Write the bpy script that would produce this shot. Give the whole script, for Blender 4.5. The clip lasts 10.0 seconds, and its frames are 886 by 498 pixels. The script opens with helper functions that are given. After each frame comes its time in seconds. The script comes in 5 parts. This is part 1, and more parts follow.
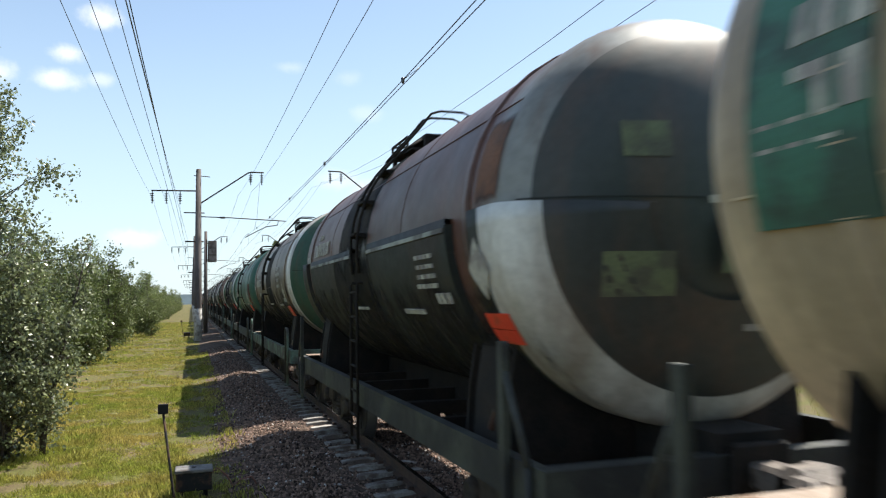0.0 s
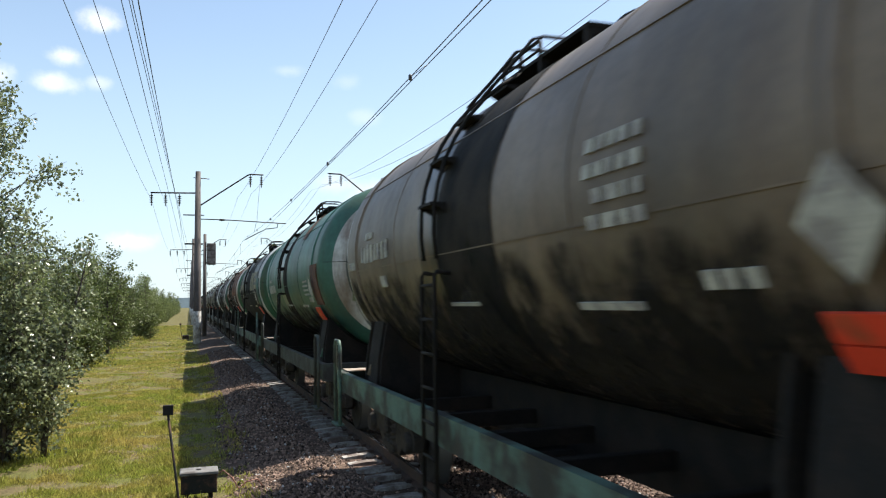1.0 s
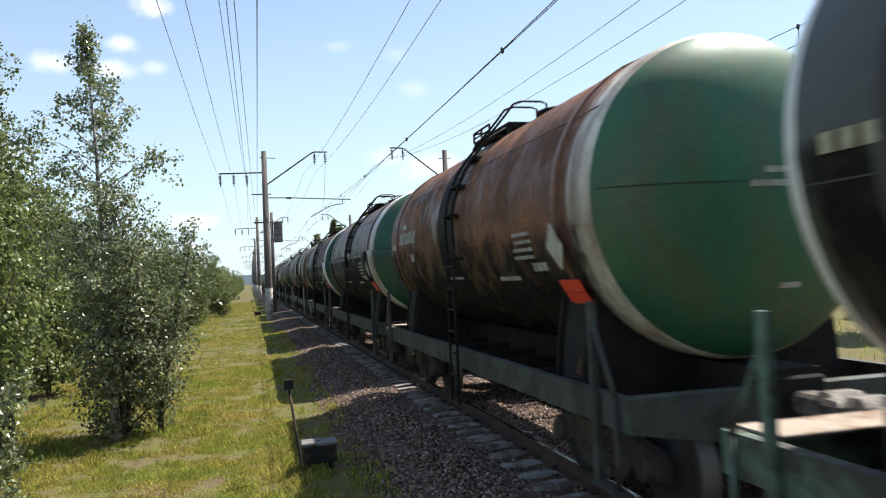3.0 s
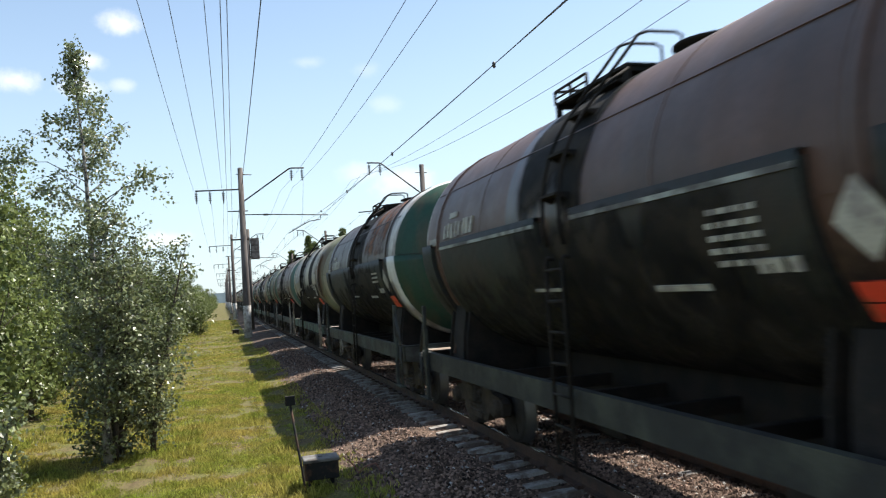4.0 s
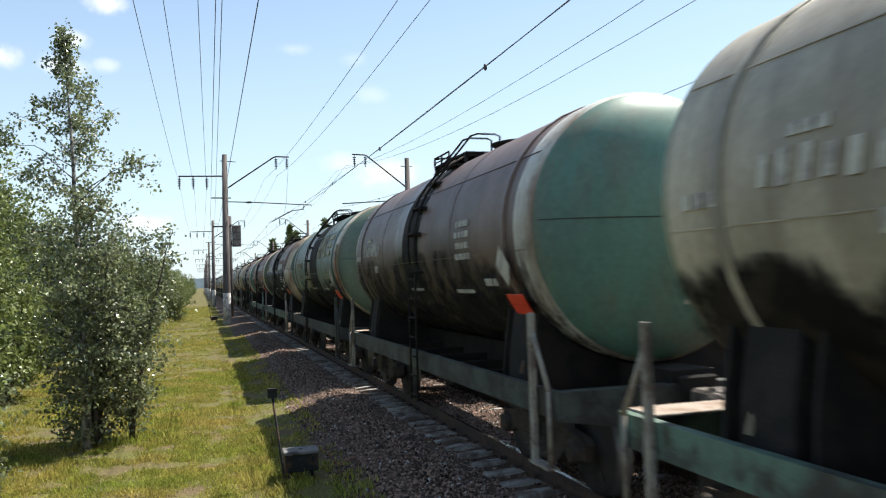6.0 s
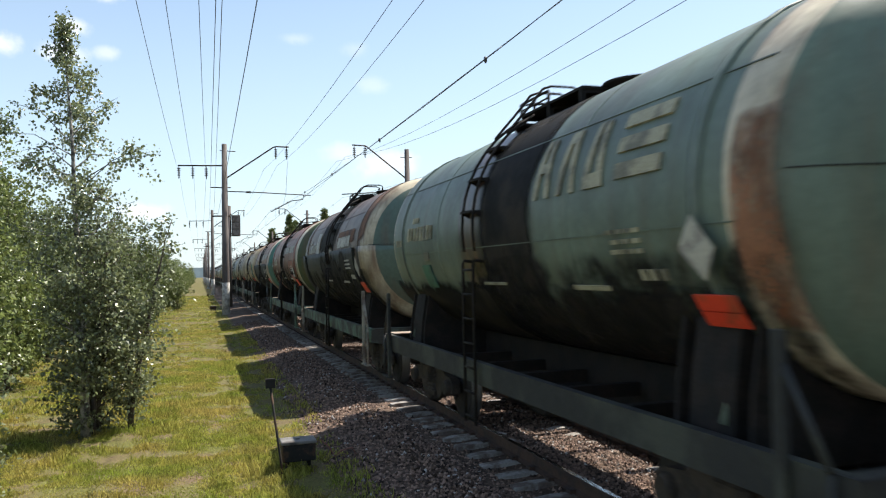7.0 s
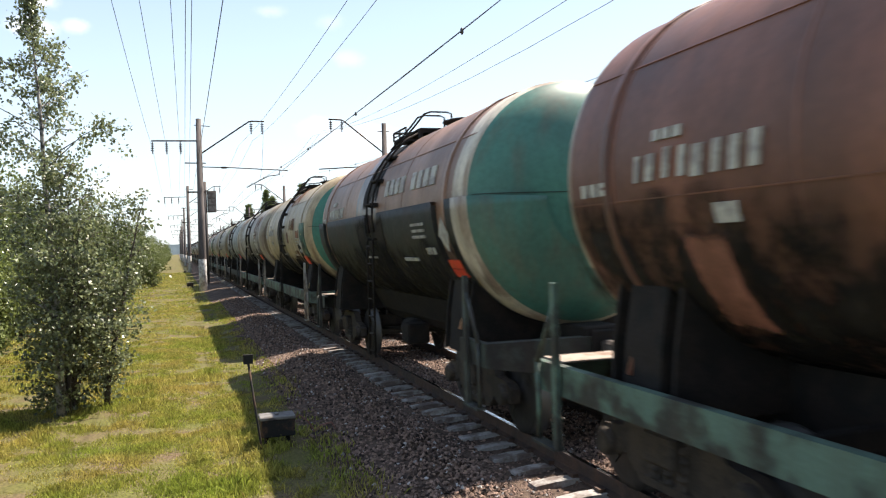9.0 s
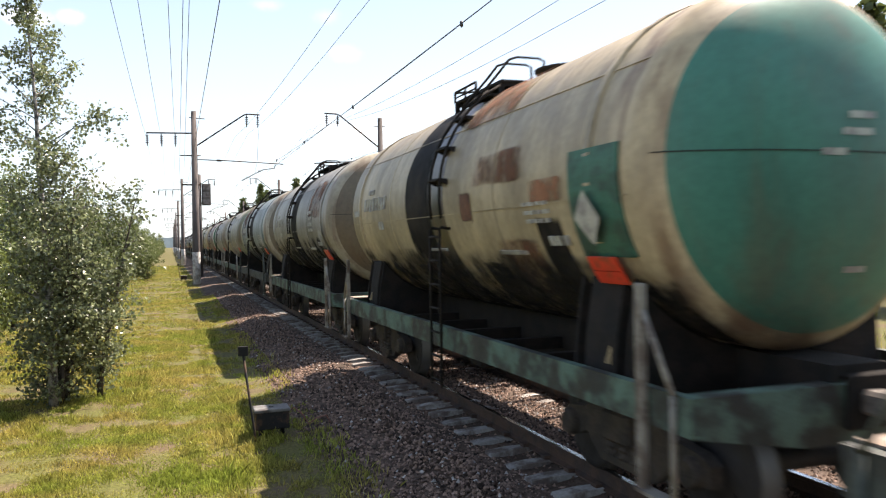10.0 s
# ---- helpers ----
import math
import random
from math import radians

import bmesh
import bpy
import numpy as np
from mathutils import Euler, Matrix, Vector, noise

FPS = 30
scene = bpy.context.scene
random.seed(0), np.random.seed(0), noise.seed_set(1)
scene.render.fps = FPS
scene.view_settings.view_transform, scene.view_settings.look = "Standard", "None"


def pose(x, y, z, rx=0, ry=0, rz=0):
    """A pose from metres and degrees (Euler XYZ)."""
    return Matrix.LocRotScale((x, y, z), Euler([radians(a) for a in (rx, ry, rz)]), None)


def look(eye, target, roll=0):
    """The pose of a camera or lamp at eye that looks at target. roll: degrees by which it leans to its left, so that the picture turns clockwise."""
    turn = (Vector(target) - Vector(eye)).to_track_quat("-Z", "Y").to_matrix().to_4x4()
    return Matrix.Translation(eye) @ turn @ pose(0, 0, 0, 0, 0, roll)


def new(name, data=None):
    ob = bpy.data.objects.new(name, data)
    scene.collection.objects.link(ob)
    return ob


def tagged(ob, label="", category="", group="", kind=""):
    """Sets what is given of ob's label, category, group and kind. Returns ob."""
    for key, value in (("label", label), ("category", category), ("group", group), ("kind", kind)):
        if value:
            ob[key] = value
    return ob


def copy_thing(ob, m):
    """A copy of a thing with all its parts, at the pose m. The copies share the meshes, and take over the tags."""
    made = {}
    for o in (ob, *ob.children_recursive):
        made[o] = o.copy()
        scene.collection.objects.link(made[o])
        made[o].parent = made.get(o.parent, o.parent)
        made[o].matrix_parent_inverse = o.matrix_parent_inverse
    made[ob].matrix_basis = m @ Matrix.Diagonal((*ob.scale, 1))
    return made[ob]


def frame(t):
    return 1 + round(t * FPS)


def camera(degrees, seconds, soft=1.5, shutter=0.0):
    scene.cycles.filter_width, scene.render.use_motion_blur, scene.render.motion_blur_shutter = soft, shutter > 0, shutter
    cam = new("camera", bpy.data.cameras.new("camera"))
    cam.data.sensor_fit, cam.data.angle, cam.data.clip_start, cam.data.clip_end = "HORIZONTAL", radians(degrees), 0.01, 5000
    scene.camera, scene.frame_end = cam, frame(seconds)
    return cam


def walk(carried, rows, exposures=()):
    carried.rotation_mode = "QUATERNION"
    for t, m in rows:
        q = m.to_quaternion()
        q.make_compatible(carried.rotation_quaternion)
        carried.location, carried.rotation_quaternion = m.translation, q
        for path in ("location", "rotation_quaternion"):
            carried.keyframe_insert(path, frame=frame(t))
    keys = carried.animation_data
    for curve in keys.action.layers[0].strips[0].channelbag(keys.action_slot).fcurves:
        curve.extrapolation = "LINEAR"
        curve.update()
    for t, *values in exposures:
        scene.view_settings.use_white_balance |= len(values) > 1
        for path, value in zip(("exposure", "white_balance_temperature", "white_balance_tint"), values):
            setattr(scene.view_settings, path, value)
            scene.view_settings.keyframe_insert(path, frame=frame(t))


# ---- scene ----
# ---------------------------------------------------------------- camera
cam = camera(59.4, 10.0, soft=1.15, shutter=0.16)
PATH = [
    (0.0, 1.242, -0.219, 2.205, -17.93, 3.67, 0.88),
    (0.5, 1.220, -0.129, 2.181, -18.04, 3.80, 0.83),
    (1.0, 1.145, -0.012, 2.151, -18.08, 3.93, 0.85),
    (1.5, 0.947, -0.048, 2.171, -19.61, 3.69, 1.31),
    (2.0, 0.764, -0.047, 2.184, -19.10, 2.25, 1.34),
    (2.5, 0.497, -0.003, 2.198, -14.19, 2.83, 1.63),
    (2.7, 0.503, 0.022, 2.200, -13.26, 1.70, 2.23),
    (3.8, 0.124, 0.039, 2.200, -16.97, 2.76, 4.26),
    (4.0, 0.097, 0.053, 2.203, -15.83, 2.81, 3.65),
    (4.5, 0.077, 0.084, 2.214, -14.95, 2.17, 3.06),
    (5.0, 0.052, 0.032, 2.238, -16.81, 2.39, 3.03),
    (5.5, 0.000, -0.039, 2.265, -17.23, 2.31, 2.19),
    (7.0, 0.003, -0.102, 2.296, -17.36, 1.62, 1.15),
    (7.5, 0.009, -0.150, 2.298, -17.96, 0.57, 1.59),
    (8.0, 0.014, -0.103, 2.292, -18.45, 0.18, 1.76),
    (8.5, 0.070, -0.055, 2.272, -18.66, -0.16, 2.13),
    (9.0, 0.027, -0.061, 2.284, -18.94, -0.29, 1.65),
    (9.5, 0.023, -0.048, 2.265, -19.13, -0.44, 1.24),
    (10.0, -0.000, 0.000, 2.246, -19.37, -0.57, 0.98),
]
EXPOSURES = [(0.0, 0.98, 6550, 9), (5.0, 0.98, 6550, 9), (7.0, 1.0, 6650, 10), (8.5, 1.15, 6850, 13), (10.0, 1.38, 7100, 17)]
walk(cam, [(t, pose(x, y, z, 90 + p, r, w)) for t, x, y, z, w, p, r in PATH], EXPOSURES)

# ---------------------------------------------------------------- world and sun
SUN_AZ, SUN_EL = 70.0, 56.5          # degrees from +y towards +x, and above the horizon


def make_world():
    world = bpy.data.worlds.new("sky")
    scene.world = world
    world.use_nodes = True
    nt = world.node_tree
    nt.nodes.clear()
    out = nt.nodes.new("ShaderNodeOutputWorld")
    bg = nt.nodes.new("ShaderNodeBackground")
    sky = nt.nodes.new("ShaderNodeTexSky")
    sky.sky_type = "NISHITA"
    sky.sun_disc = False
    sky.sun_elevation, sky.sun_rotation = radians(SUN_EL), radians(SUN_AZ)
    sky.altitude, sky.air_density, sky.dust_density, sky.ozone_density = 50, 1.0, 0.6, 1.0
    bg.inputs["Strength"].default_value = 0.10
    # small fair-weather clouds: soft spots round given directions, broken up by noise
    geo = nt.nodes.new("ShaderNodeTexCoord")
    noise_t = nt.nodes.new("ShaderNodeTexNoise")
    noise_t.inputs["Scale"].default_value = 22.0
    noise_t.inputs["Detail"].default_value = 5.0
    noise_t.inputs["Roughness"].default_value = 0.6
    nt.links.new(geo.outputs["Generated"], noise_t.inputs["Vector"])
    total = None
    for az, el, size, flat, amount in CLOUDS:
        a, e = radians(az), radians(el)
        d = Vector((math.sin(a) * math.cos(e), math.cos(a) * math.cos(e), math.sin(e)))
        sub = nt.nodes.new("ShaderNodeVectorMath")
        sub.operation = "SUBTRACT"
        nt.links.new(geo.outputs["Generated"], sub.inputs[0])
        sub.inputs[1].default_value = d
        sc = nt.nodes.new("ShaderNodeVectorMath")
        sc.operation = "MULTIPLY"
        nt.links.new(sub.outputs[0], sc.inputs[0])
        sc.inputs[1].default_value = (1 / size, 1 / size, flat / size)
        ln = nt.nodes.new("ShaderNodeVectorMath")
        ln.operation = "LENGTH"
        nt.links.new(sc.outputs[0], ln.inputs[0])
        add = nt.nodes.new("ShaderNodeMath")
        add.operation = "MULTIPLY_ADD"
        nt.links.new(noise_t.outputs["Fac"], add.inputs[0])
        add.inputs[1].default_value = -2.2
        nt.links.new(ln.outputs["Value"], add.inputs[2])
        mr = nt.nodes.new("ShaderNodeMapRange")
        mr.interpolation_type = "SMOOTHSTEP"
        nt.links.new(add.outputs[0], mr.inputs["Value"])
        mr.inputs["From Min"].default_value, mr.inputs["From Max"].default_value = 0.15, -1.1
        mr.inputs["To Min"].default_value, mr.inputs["To Max"].default_value = 0.0, amount
        if total is None:
            total = mr.outputs[0]
        else:
            mx = nt.nodes.new("ShaderNodeMath")
            mx.operation = "MAXIMUM"
            nt.links.new(total, mx.inputs[0])
            nt.links.new(mr.outputs[0], mx.inputs[1])
            total = mx.outputs[0]
    # pale summer haze, thicker towards the horizon
    sep = nt.nodes.new("ShaderNodeSeparateXYZ")
    nt.links.new(geo.outputs["Generated"], sep.inputs[0])
    hz = nt.nodes.new("ShaderNodeMapRange")
    hz.interpolation_type = "SMOOTHSTEP"
    nt.links.new(sep.outputs["Z"], hz.inputs["Value"])
    hz.inputs["From Min"].default_value, hz.inputs["From Max"].default_value = 0.0, 0.42
    hz.inputs["To Min"].default_value, hz.inputs["To Max"].default_value = 0.7, 0.16
    hazy = nt.nodes.new("ShaderNodeMix")
    hazy.data_type = "RGBA"
    nt.links.new(hz.outputs[0], hazy.inputs["Factor"])
    nt.links.new(sky.outputs[0], hazy.inputs["A"])
    hazy.inputs["B"].default_value = (3.9, 4.95, 5.7, 1)
    mix = nt.nodes.new("ShaderNodeMix")
    mix.data_type = "RGBA"
    nt.links.new(total, mix.inputs["Factor"])
    nt.links.new(hazy.outputs["Result"], mix.inputs["A"])
    mix.inputs["B"].default_value = (7.2, 7.1, 7.2, 1)
    nt.links.new(mix.outputs["Result"], bg.inputs["Color"])
    nt.links.new(bg.outputs[0], out.inputs["Surface"])


# azimuth from +y towards +x, elevation, size, flatness, opacity
CLOUDS = [(-6.0, 18.9, .024, 1.8, .75), (-8.0, 16.5, .020, 1.8, .7), (-8.8, 14.7, .024, 1.9, .65), (-12.3, 15.0, .024, 1.8, .7), (-5.9, 15.0, .014, 1.8, .35),
          (-3.7, 4.5, .028, 2.2, .55), (7.0, 16.7, .024, 2.8, .22), (12.6, 13.5, .020, 2.0, .18), (11.1, 16.1, .018, 2.0, .14), (10.2, 8.7, .03, 2.4, .3),
          (13.4, 7.9, .04, 2.0, .5), (-16.0, 9.0, .04, 2.0, .6), (-20.0, 16.0, .03, 1.8, .7)]
make_world()
sun = new("sun", bpy.data.lights.new("sun", "SUN"))
sun.data.energy, sun.data.angle, sun.data.color = 5.0, radians(0.53), (1.0, 0.95, 0.86)
sun.matrix_world = look((0, 0, 50), (-math.sin(radians(SUN_AZ)) * math.cos(radians(SUN_EL)),
                                     -math.cos(radians(SUN_AZ)) * math.cos(radians(SUN_EL)), 50 - math.sin(radians(SUN_EL))))


# ---------------------------------------------------------------- materials
def mat(name, color, rough=0.7, metal=0.0, spots=None, spot_scale=3.0, spot_amount=0.5, spot_sharp=0.12,
        streak=None, streak_amount=0.4, grain=0.25, grain_scale=40.0, bump=0.15, bump_scale=60.0, stretch=(1, 1, 1),
        vary=0.0, spec=0.5, translucent=0.0, per_island=0.0):
    """A worn surface: base colour, fine grain, larger spots of a second colour and upright streaks of a third."""
    m = bpy.data.materials.new(name)
    m.use_nodes = True
    nt = m.node_tree
    b = nt.nodes["Principled BSDF"]
    b.inputs["Metallic"].default_value = metal
    b.inputs["Specular IOR Level"].default_value = spec
    tc = nt.nodes.new("ShaderNodeTexCoord")
    info = nt.nodes.new("ShaderNodeObjectInfo")
    shift = nt.nodes.new("ShaderNodeVectorMath")
    shift.operation = "MULTIPLY_ADD"
    comb = nt.nodes.new("ShaderNodeCombineXYZ")
    for k in range(3):
        nt.links.new(info.outputs["Random"], comb.inputs[k])
    nt.links.new(comb.outputs[0], shift.inputs[0])
    shift.inputs[1].default_value = (37.0, 53.0, 19.0)
    nt.links.new(tc.outputs["Object"], shift.inputs[2])

    def noise_fac(scale, detail=4.0, mul=(1, 1, 1), rough_n=0.6):
        v = nt.nodes.new("ShaderNodeVectorMath")
        v.operation = "MULTIPLY"
        nt.links.new(shift.outputs[0], v.inputs[0])
        v.inputs[1].default_value = mul
        n = nt.nodes.new("ShaderNodeTexNoise")
        n.inputs["Scale"].default_value = scale
        n.inputs["Detail"].default_value = detail
        n.inputs["Roughness"].default_value = rough_n
        nt.links.new(v.outputs[0], n.inputs["Vector"])
        return n.outputs["Fac"]

    def ramp(fac, lo, hi, top=1.0):
        r = nt.nodes.new("ShaderNodeMapRange")
        r.interpolation_type = "SMOOTHSTEP"
        nt.links.new(fac, r.inputs["Value"])
        r.inputs["From Min"].default_value, r.inputs["From Max"].default_value = lo, hi
        r.inputs["To Max"].default_value = top
        return r.outputs[0]

    def blend(a, bcol, fac, kind="MIX"):
        x = nt.nodes.new("ShaderNodeMix")
        x.data_type, x.blend_type = "RGBA", kind
        nt.links.new(fac, x.inputs["Factor"])
        nt.links.new(a, x.inputs["A"])
        if isinstance(bcol, tuple):
            x.inputs["B"].default_value = (*bcol, 1)
        else:
            nt.links.new(bcol, x.inputs["B"])
        return x.outputs["Result"]

    rgb = nt.nodes.new("ShaderNodeRGB")
    rgb.outputs[0].default_value = (*color, 1)
    col = rgb.outputs[0]
    if spots:
        col = blend(col, spots, ramp(noise_fac(spot_scale, 6.0, stretch), 0.62 - spot_amount * 0.3 - spot_sharp / 2, 0.62 - spot_amount * 0.3 + spot_sharp))
    if streak:
        col = blend(col, streak, ramp(noise_fac(2.2, 5.0, (1.0, 2.2, 0.18)), 0.42, 0.70, streak_amount))
    g = nt.nodes.new("ShaderNodeMapRange")
    nt.links.new(noise_fac(grain_scale, 5.0), g.inputs["Value"])
    g.inputs["From Min"].default_value, g.inputs["From Max"].default_value = 0.25, 0.75
    g.inputs["To Min"].default_value, g.inputs["To Max"].default_value = 1 - grain, 1 + grain
    hsv = nt.nodes.new("ShaderNodeHueSaturation")
    nt.links.new(col, hsv.inputs["Color"])
    val = g.outputs[0]
    for amount, source in ((vary, info.outputs["Random"]), (per_island, nt.nodes.new("ShaderNodeNewGeometry").outputs["Random Per Island"])):
        if amount:
            mr = nt.nodes.new("ShaderNodeMapRange")
            nt.links.new(source, mr.inputs["Value"])
            mr.inputs["To Min"].default_value, mr.inputs["To Max"].default_value = 1 - amount, 1 + amount
            mu = nt.nodes.new("ShaderNodeMath")
            mu.operation = "MULTIPLY"
            nt.links.new(val, mu.inputs[0])
            nt.links.new(mr.outputs[0], mu.inputs[1])
            val = mu.outputs[0]
    nt.links.new(val, hsv.inputs["Value"])
    nt.links.new(hsv.outputs[0], b.inputs["Base Color"])
    rr = nt.nodes.new("ShaderNodeMapRange")
    nt.links.new(noise_fac(grain_scale * 0.2), rr.inputs["Value"])
    rr.inputs["To Min"].default_value, rr.inputs["To Max"].default_value = max(0.03, rough - 0.15), min(1.0, rough + 0.15)
    nt.links.new(rr.outputs[0], b.inputs["Roughness"])
    if bump:
        bp = nt.nodes.new("ShaderNodeBump")
        bp.inputs["Strength"].default_value = bump
        bp.inputs["Distance"].default_value = 0.02
        nt.links.new(noise_fac(bump_scale, 5.0), bp.inputs["Height"])
        nt.links.new(bp.outputs[0], b.inputs["Normal"])
    if translucent:
        tl = nt.nodes.new("ShaderNodeBsdfTranslucent")
        nt.links.new(hsv.outputs[0], tl.inputs["Color"])
        ms = nt.nodes.new("ShaderNodeMixShader")
        ms.inputs[0].default_value = translucent
        nt.links.new(b.outputs[0], ms.inputs[1])
        nt.links.new(tl.outputs[0], ms.inputs[2])
        nt.links.new(ms.outputs[0], nt.nodes["Material Output"].inputs["Surface"])
    return m


M_SOIL = mat("grassy_soil", (0.105, 0.107, 0.033), 0.95, spots=(0.125, 0.088, 0.058), spot_scale=1.1, spot_amount=0.5, spot_sharp=0.25,
             grain=0.7, grain_scale=26.0, bump=0.6, bump_scale=14.0, spec=0.1)
M_GRASS = mat("grass_blade", (0.245, 0.29, 0.05), 0.6, spots=(0.41, 0.335, 0.10), spot_scale=0.9, spot_amount=0.58, spot_sharp=0.25, grain=0.2,
              grain_scale=3.0, bump=0, translucent=0.45, per_island=0.55, spec=0.25)
M_BALLAST = mat("crushed_stone", (0.125, 0.084, 0.062), 0.9, spots=(0.045, 0.032, 0.024), spot_scale=1.4, spot_amount=0.5, spot_sharp=0.25,
                grain=0.5, grain_scale=28.0, bump=1.0, bump_scale=22.0, spec=0.2)
M_STONE = mat("ballast_stone", (0.165, 0.112, 0.087), 0.85, grain=0.3, grain_scale=25.0, bump=0.4, bump_scale=50.0, per_island=0.9, spec=0.25)
M_SLEEPER = mat("weathered_concrete", (0.30, 0.285, 0.265), 0.9, spots=(0.13, 0.10, 0.085), spot_scale=4.0, spot_amount=0.45, grain=0.25,
                grain_scale=30.0, bump=0.35, bump_scale=45.0, vary=0.2)
M_RAILSIDE = mat("rusty_rail_steel", (0.085, 0.05, 0.035), 0.75, 0.3, spots=(0.05, 0.035, 0.03), grain=0.3, bump=0.3)
M_RAILTOP = mat("polished_rail_head", (0.62, 0.62, 0.64), 0.22, 1.0, grain=0.08, bump=0.03)
M_POLE = mat("pole_concrete", (0.12, 0.10, 0.092), 0.9, spots=(0.075, 0.062, 0.056), spot_scale=1.5, spot_amount=0.45, grain=0.2, bump=0.25, stretch=(1, 1, .3))
M_POLEFOOT = mat("whitewashed_concrete", (0.55, 0.54, 0.52), 0.9, spots=(0.3, 0.28, 0.26), spot_scale=5.0, spot_amount=0.4, grain=0.15, bump=0.2)
M_IRON = mat("painted_iron", (0.016, 0.016, 0.016), 0.75, 0.0, spec=0.25, spots=(0.09, 0.05, 0.03), spot_scale=6.0, spot_amount=0.3, grain=0.2, bump=0.1)
M_SIGNAL = mat("weathered_housing_paint", (0.11, 0.095, 0.085), 0.75, spots=(0.06, 0.05, 0.045), spot_scale=3.0, spot_amount=0.4, grain=0.2, bump=0.1)
M_SIGNALDOOR = mat("dull_grey_enamel", (0.17, 0.15, 0.14), 0.6, spots=(0.09, 0.07, 0.06), spot_scale=4.0, spot_amount=0.4, grain=0.2, bump=0.1)
M_LID = mat("weathered_lid_paint", (0.16, 0.155, 0.15), 0.8, spots=(0.07, 0.06, 0.055), spot_scale=5.0, spot_amount=0.4, grain=0.2, bump=0.1)
M_COUPLER = mat("rubbed_cast_steel", (0.17, 0.145, 0.125), 0.5, 0.2, spots=(0.05, 0.04, 0.035), spot_scale=6.0, spot_amount=0.4, grain=0.3, bump=0.3)
M_CABLE = mat("reddish_cable_rubber", (0.22, 0.09, 0.06), 0.6, grain=0.15, bump=0.05)
M_WIRE = mat("oxidised_wire", (0.06, 0.06, 0.065), 0.5, 0.4, grain=0.1, bump=0)
M_INSUL = mat("brown_porcelain", (0.03, 0.02, 0.018), 0.5, grain=0.1, bump=0)
M_DARK = mat("greasy_cast_steel", (0.013, 0.012, 0.011), 0.85, 0.0, spec=0.25, spots=(0.024, 0.019, 0.016), spot_scale=4.0, spot_amount=0.5, grain=0.3, bump=0.4, bump_scale=30.0)
M_WHEEL = mat("wheel_steel", (0.014, 0.012, 0.011), 0.7, 0.0, spots=(0.022, 0.018, 0.016), spot_scale=5.0, grain=0.2, bump=0.15)
M_TREAD = mat("bright_wheel_tread", (0.12, 0.115, 0.11), 0.55, 0.8, grain=0.1, bump=0.0)
M_GREENSTEEL = mat("faded_green_frame_paint", (0.10, 0.175, 0.135), 0.65, spots=(0.03, 0.032, 0.028), spot_scale=2.2, spot_amount=0.52, streak=(0.05, 0.04, 0.032),
                   grain=0.25, bump=0.2)
M_GREYSTEEL = mat("dusty_grey_frame_paint", (0.055, 0.07, 0.06), 0.7, spots=(0.022, 0.022, 0.02), spot_scale=2.2, spot_amount=0.5, streak=(0.06, 0.045, 0.035), grain=0.25, bump=0.2)
M_BLACKSTEEL = mat("sooty_frame_paint", (0.020, 0.021, 0.020), 0.7, spots=(0.05, 0.055, 0.042), spot_scale=1.6, spot_amount=0.32, grain=0.25, bump=0.2)
M_DECK = mat("sun_bleached_deck_plate", (0.33, 0.27, 0.22), 0.85, spots=(0.2, 0.13, 0.09), spot_scale=3.0, spot_amount=0.35, grain=0.2, bump=0.2)
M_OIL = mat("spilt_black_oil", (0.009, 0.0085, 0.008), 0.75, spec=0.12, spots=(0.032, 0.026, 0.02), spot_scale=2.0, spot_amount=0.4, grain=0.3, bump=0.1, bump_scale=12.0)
M_BOGIE = mat("dusty_cast_steel", (0.030, 0.025, 0.021), 0.7, 0.0, spec=0.35, spots=(0.055, 0.042, 0.032), spot_scale=5.0, spot_amount=0.5, grain=0.35, bump=0.4, bump_scale=30.0)
M_FLECK = mat("pale_chipped_stone", (0.36, 0.34, 0.32), 0.85, grain=0.2, bump=0.2, per_island=0.35)
M_SALMON = mat("faded_red_primer", (0.32, 0.13, 0.09), 0.7, spots=(0.2, 0.08, 0.05), spot_scale=3.0, grain=0.2, bump=0.05)
M_RUST = mat("flaking_rust", (0.17, 0.075, 0.04), 0.85, spots=(0.09, 0.045, 0.03), spot_scale=3.0, spot_amount=0.5, grain=0.3, bump=0.3, bump_scale=30.0)
M_JACKET = mat("grimy_jacket_steel", (0.024, 0.029, 0.025), 0.65, spec=0.3, spots=(0.036, 0.030, 0.024), spot_scale=1.2, spot_amount=0.4, streak=(0.03, 0.026, 0.022), grain=0.25, bump=0.12, bump_scale=10.0)
M_BAR = mat("pale_post_paint", (0.26, 0.24, 0.20), 0.75, spots=(0.12, 0.09, 0.07), spot_scale=4.0, spot_amount=0.4, grain=0.2, bump=0.1)
M_GREENMARK = mat("green_marking_paint", (0.04, 0.15, 0.10), 0.6, spots=(0.03, 0.07, 0.05), spot_scale=3.0, grain=0.2, bump=0.05)
M_OLIVEMARK = mat("dull_olive_marking_paint", (0.14, 0.16, 0.08), 0.7, spots=(0.09, 0.09, 0.06), spot_scale=3.0, grain=0.2, bump=0.05)
# woods with the distance haze mixed into their base colour
M_DISTANT = mat("hazy_distant_woods", (0.13, 0.17, 0.19), 0.95, grain=0.2, grain_scale=0.05, bump=0, spec=0.1)
M_ORANGE = mat("orange_placard", (0.74, 0.06, 0.025), 0.5, spots=(0.4, 0.07, 0.03), spot_scale=5.0, spot_amount=0.2, grain=0.1, bump=0.03)
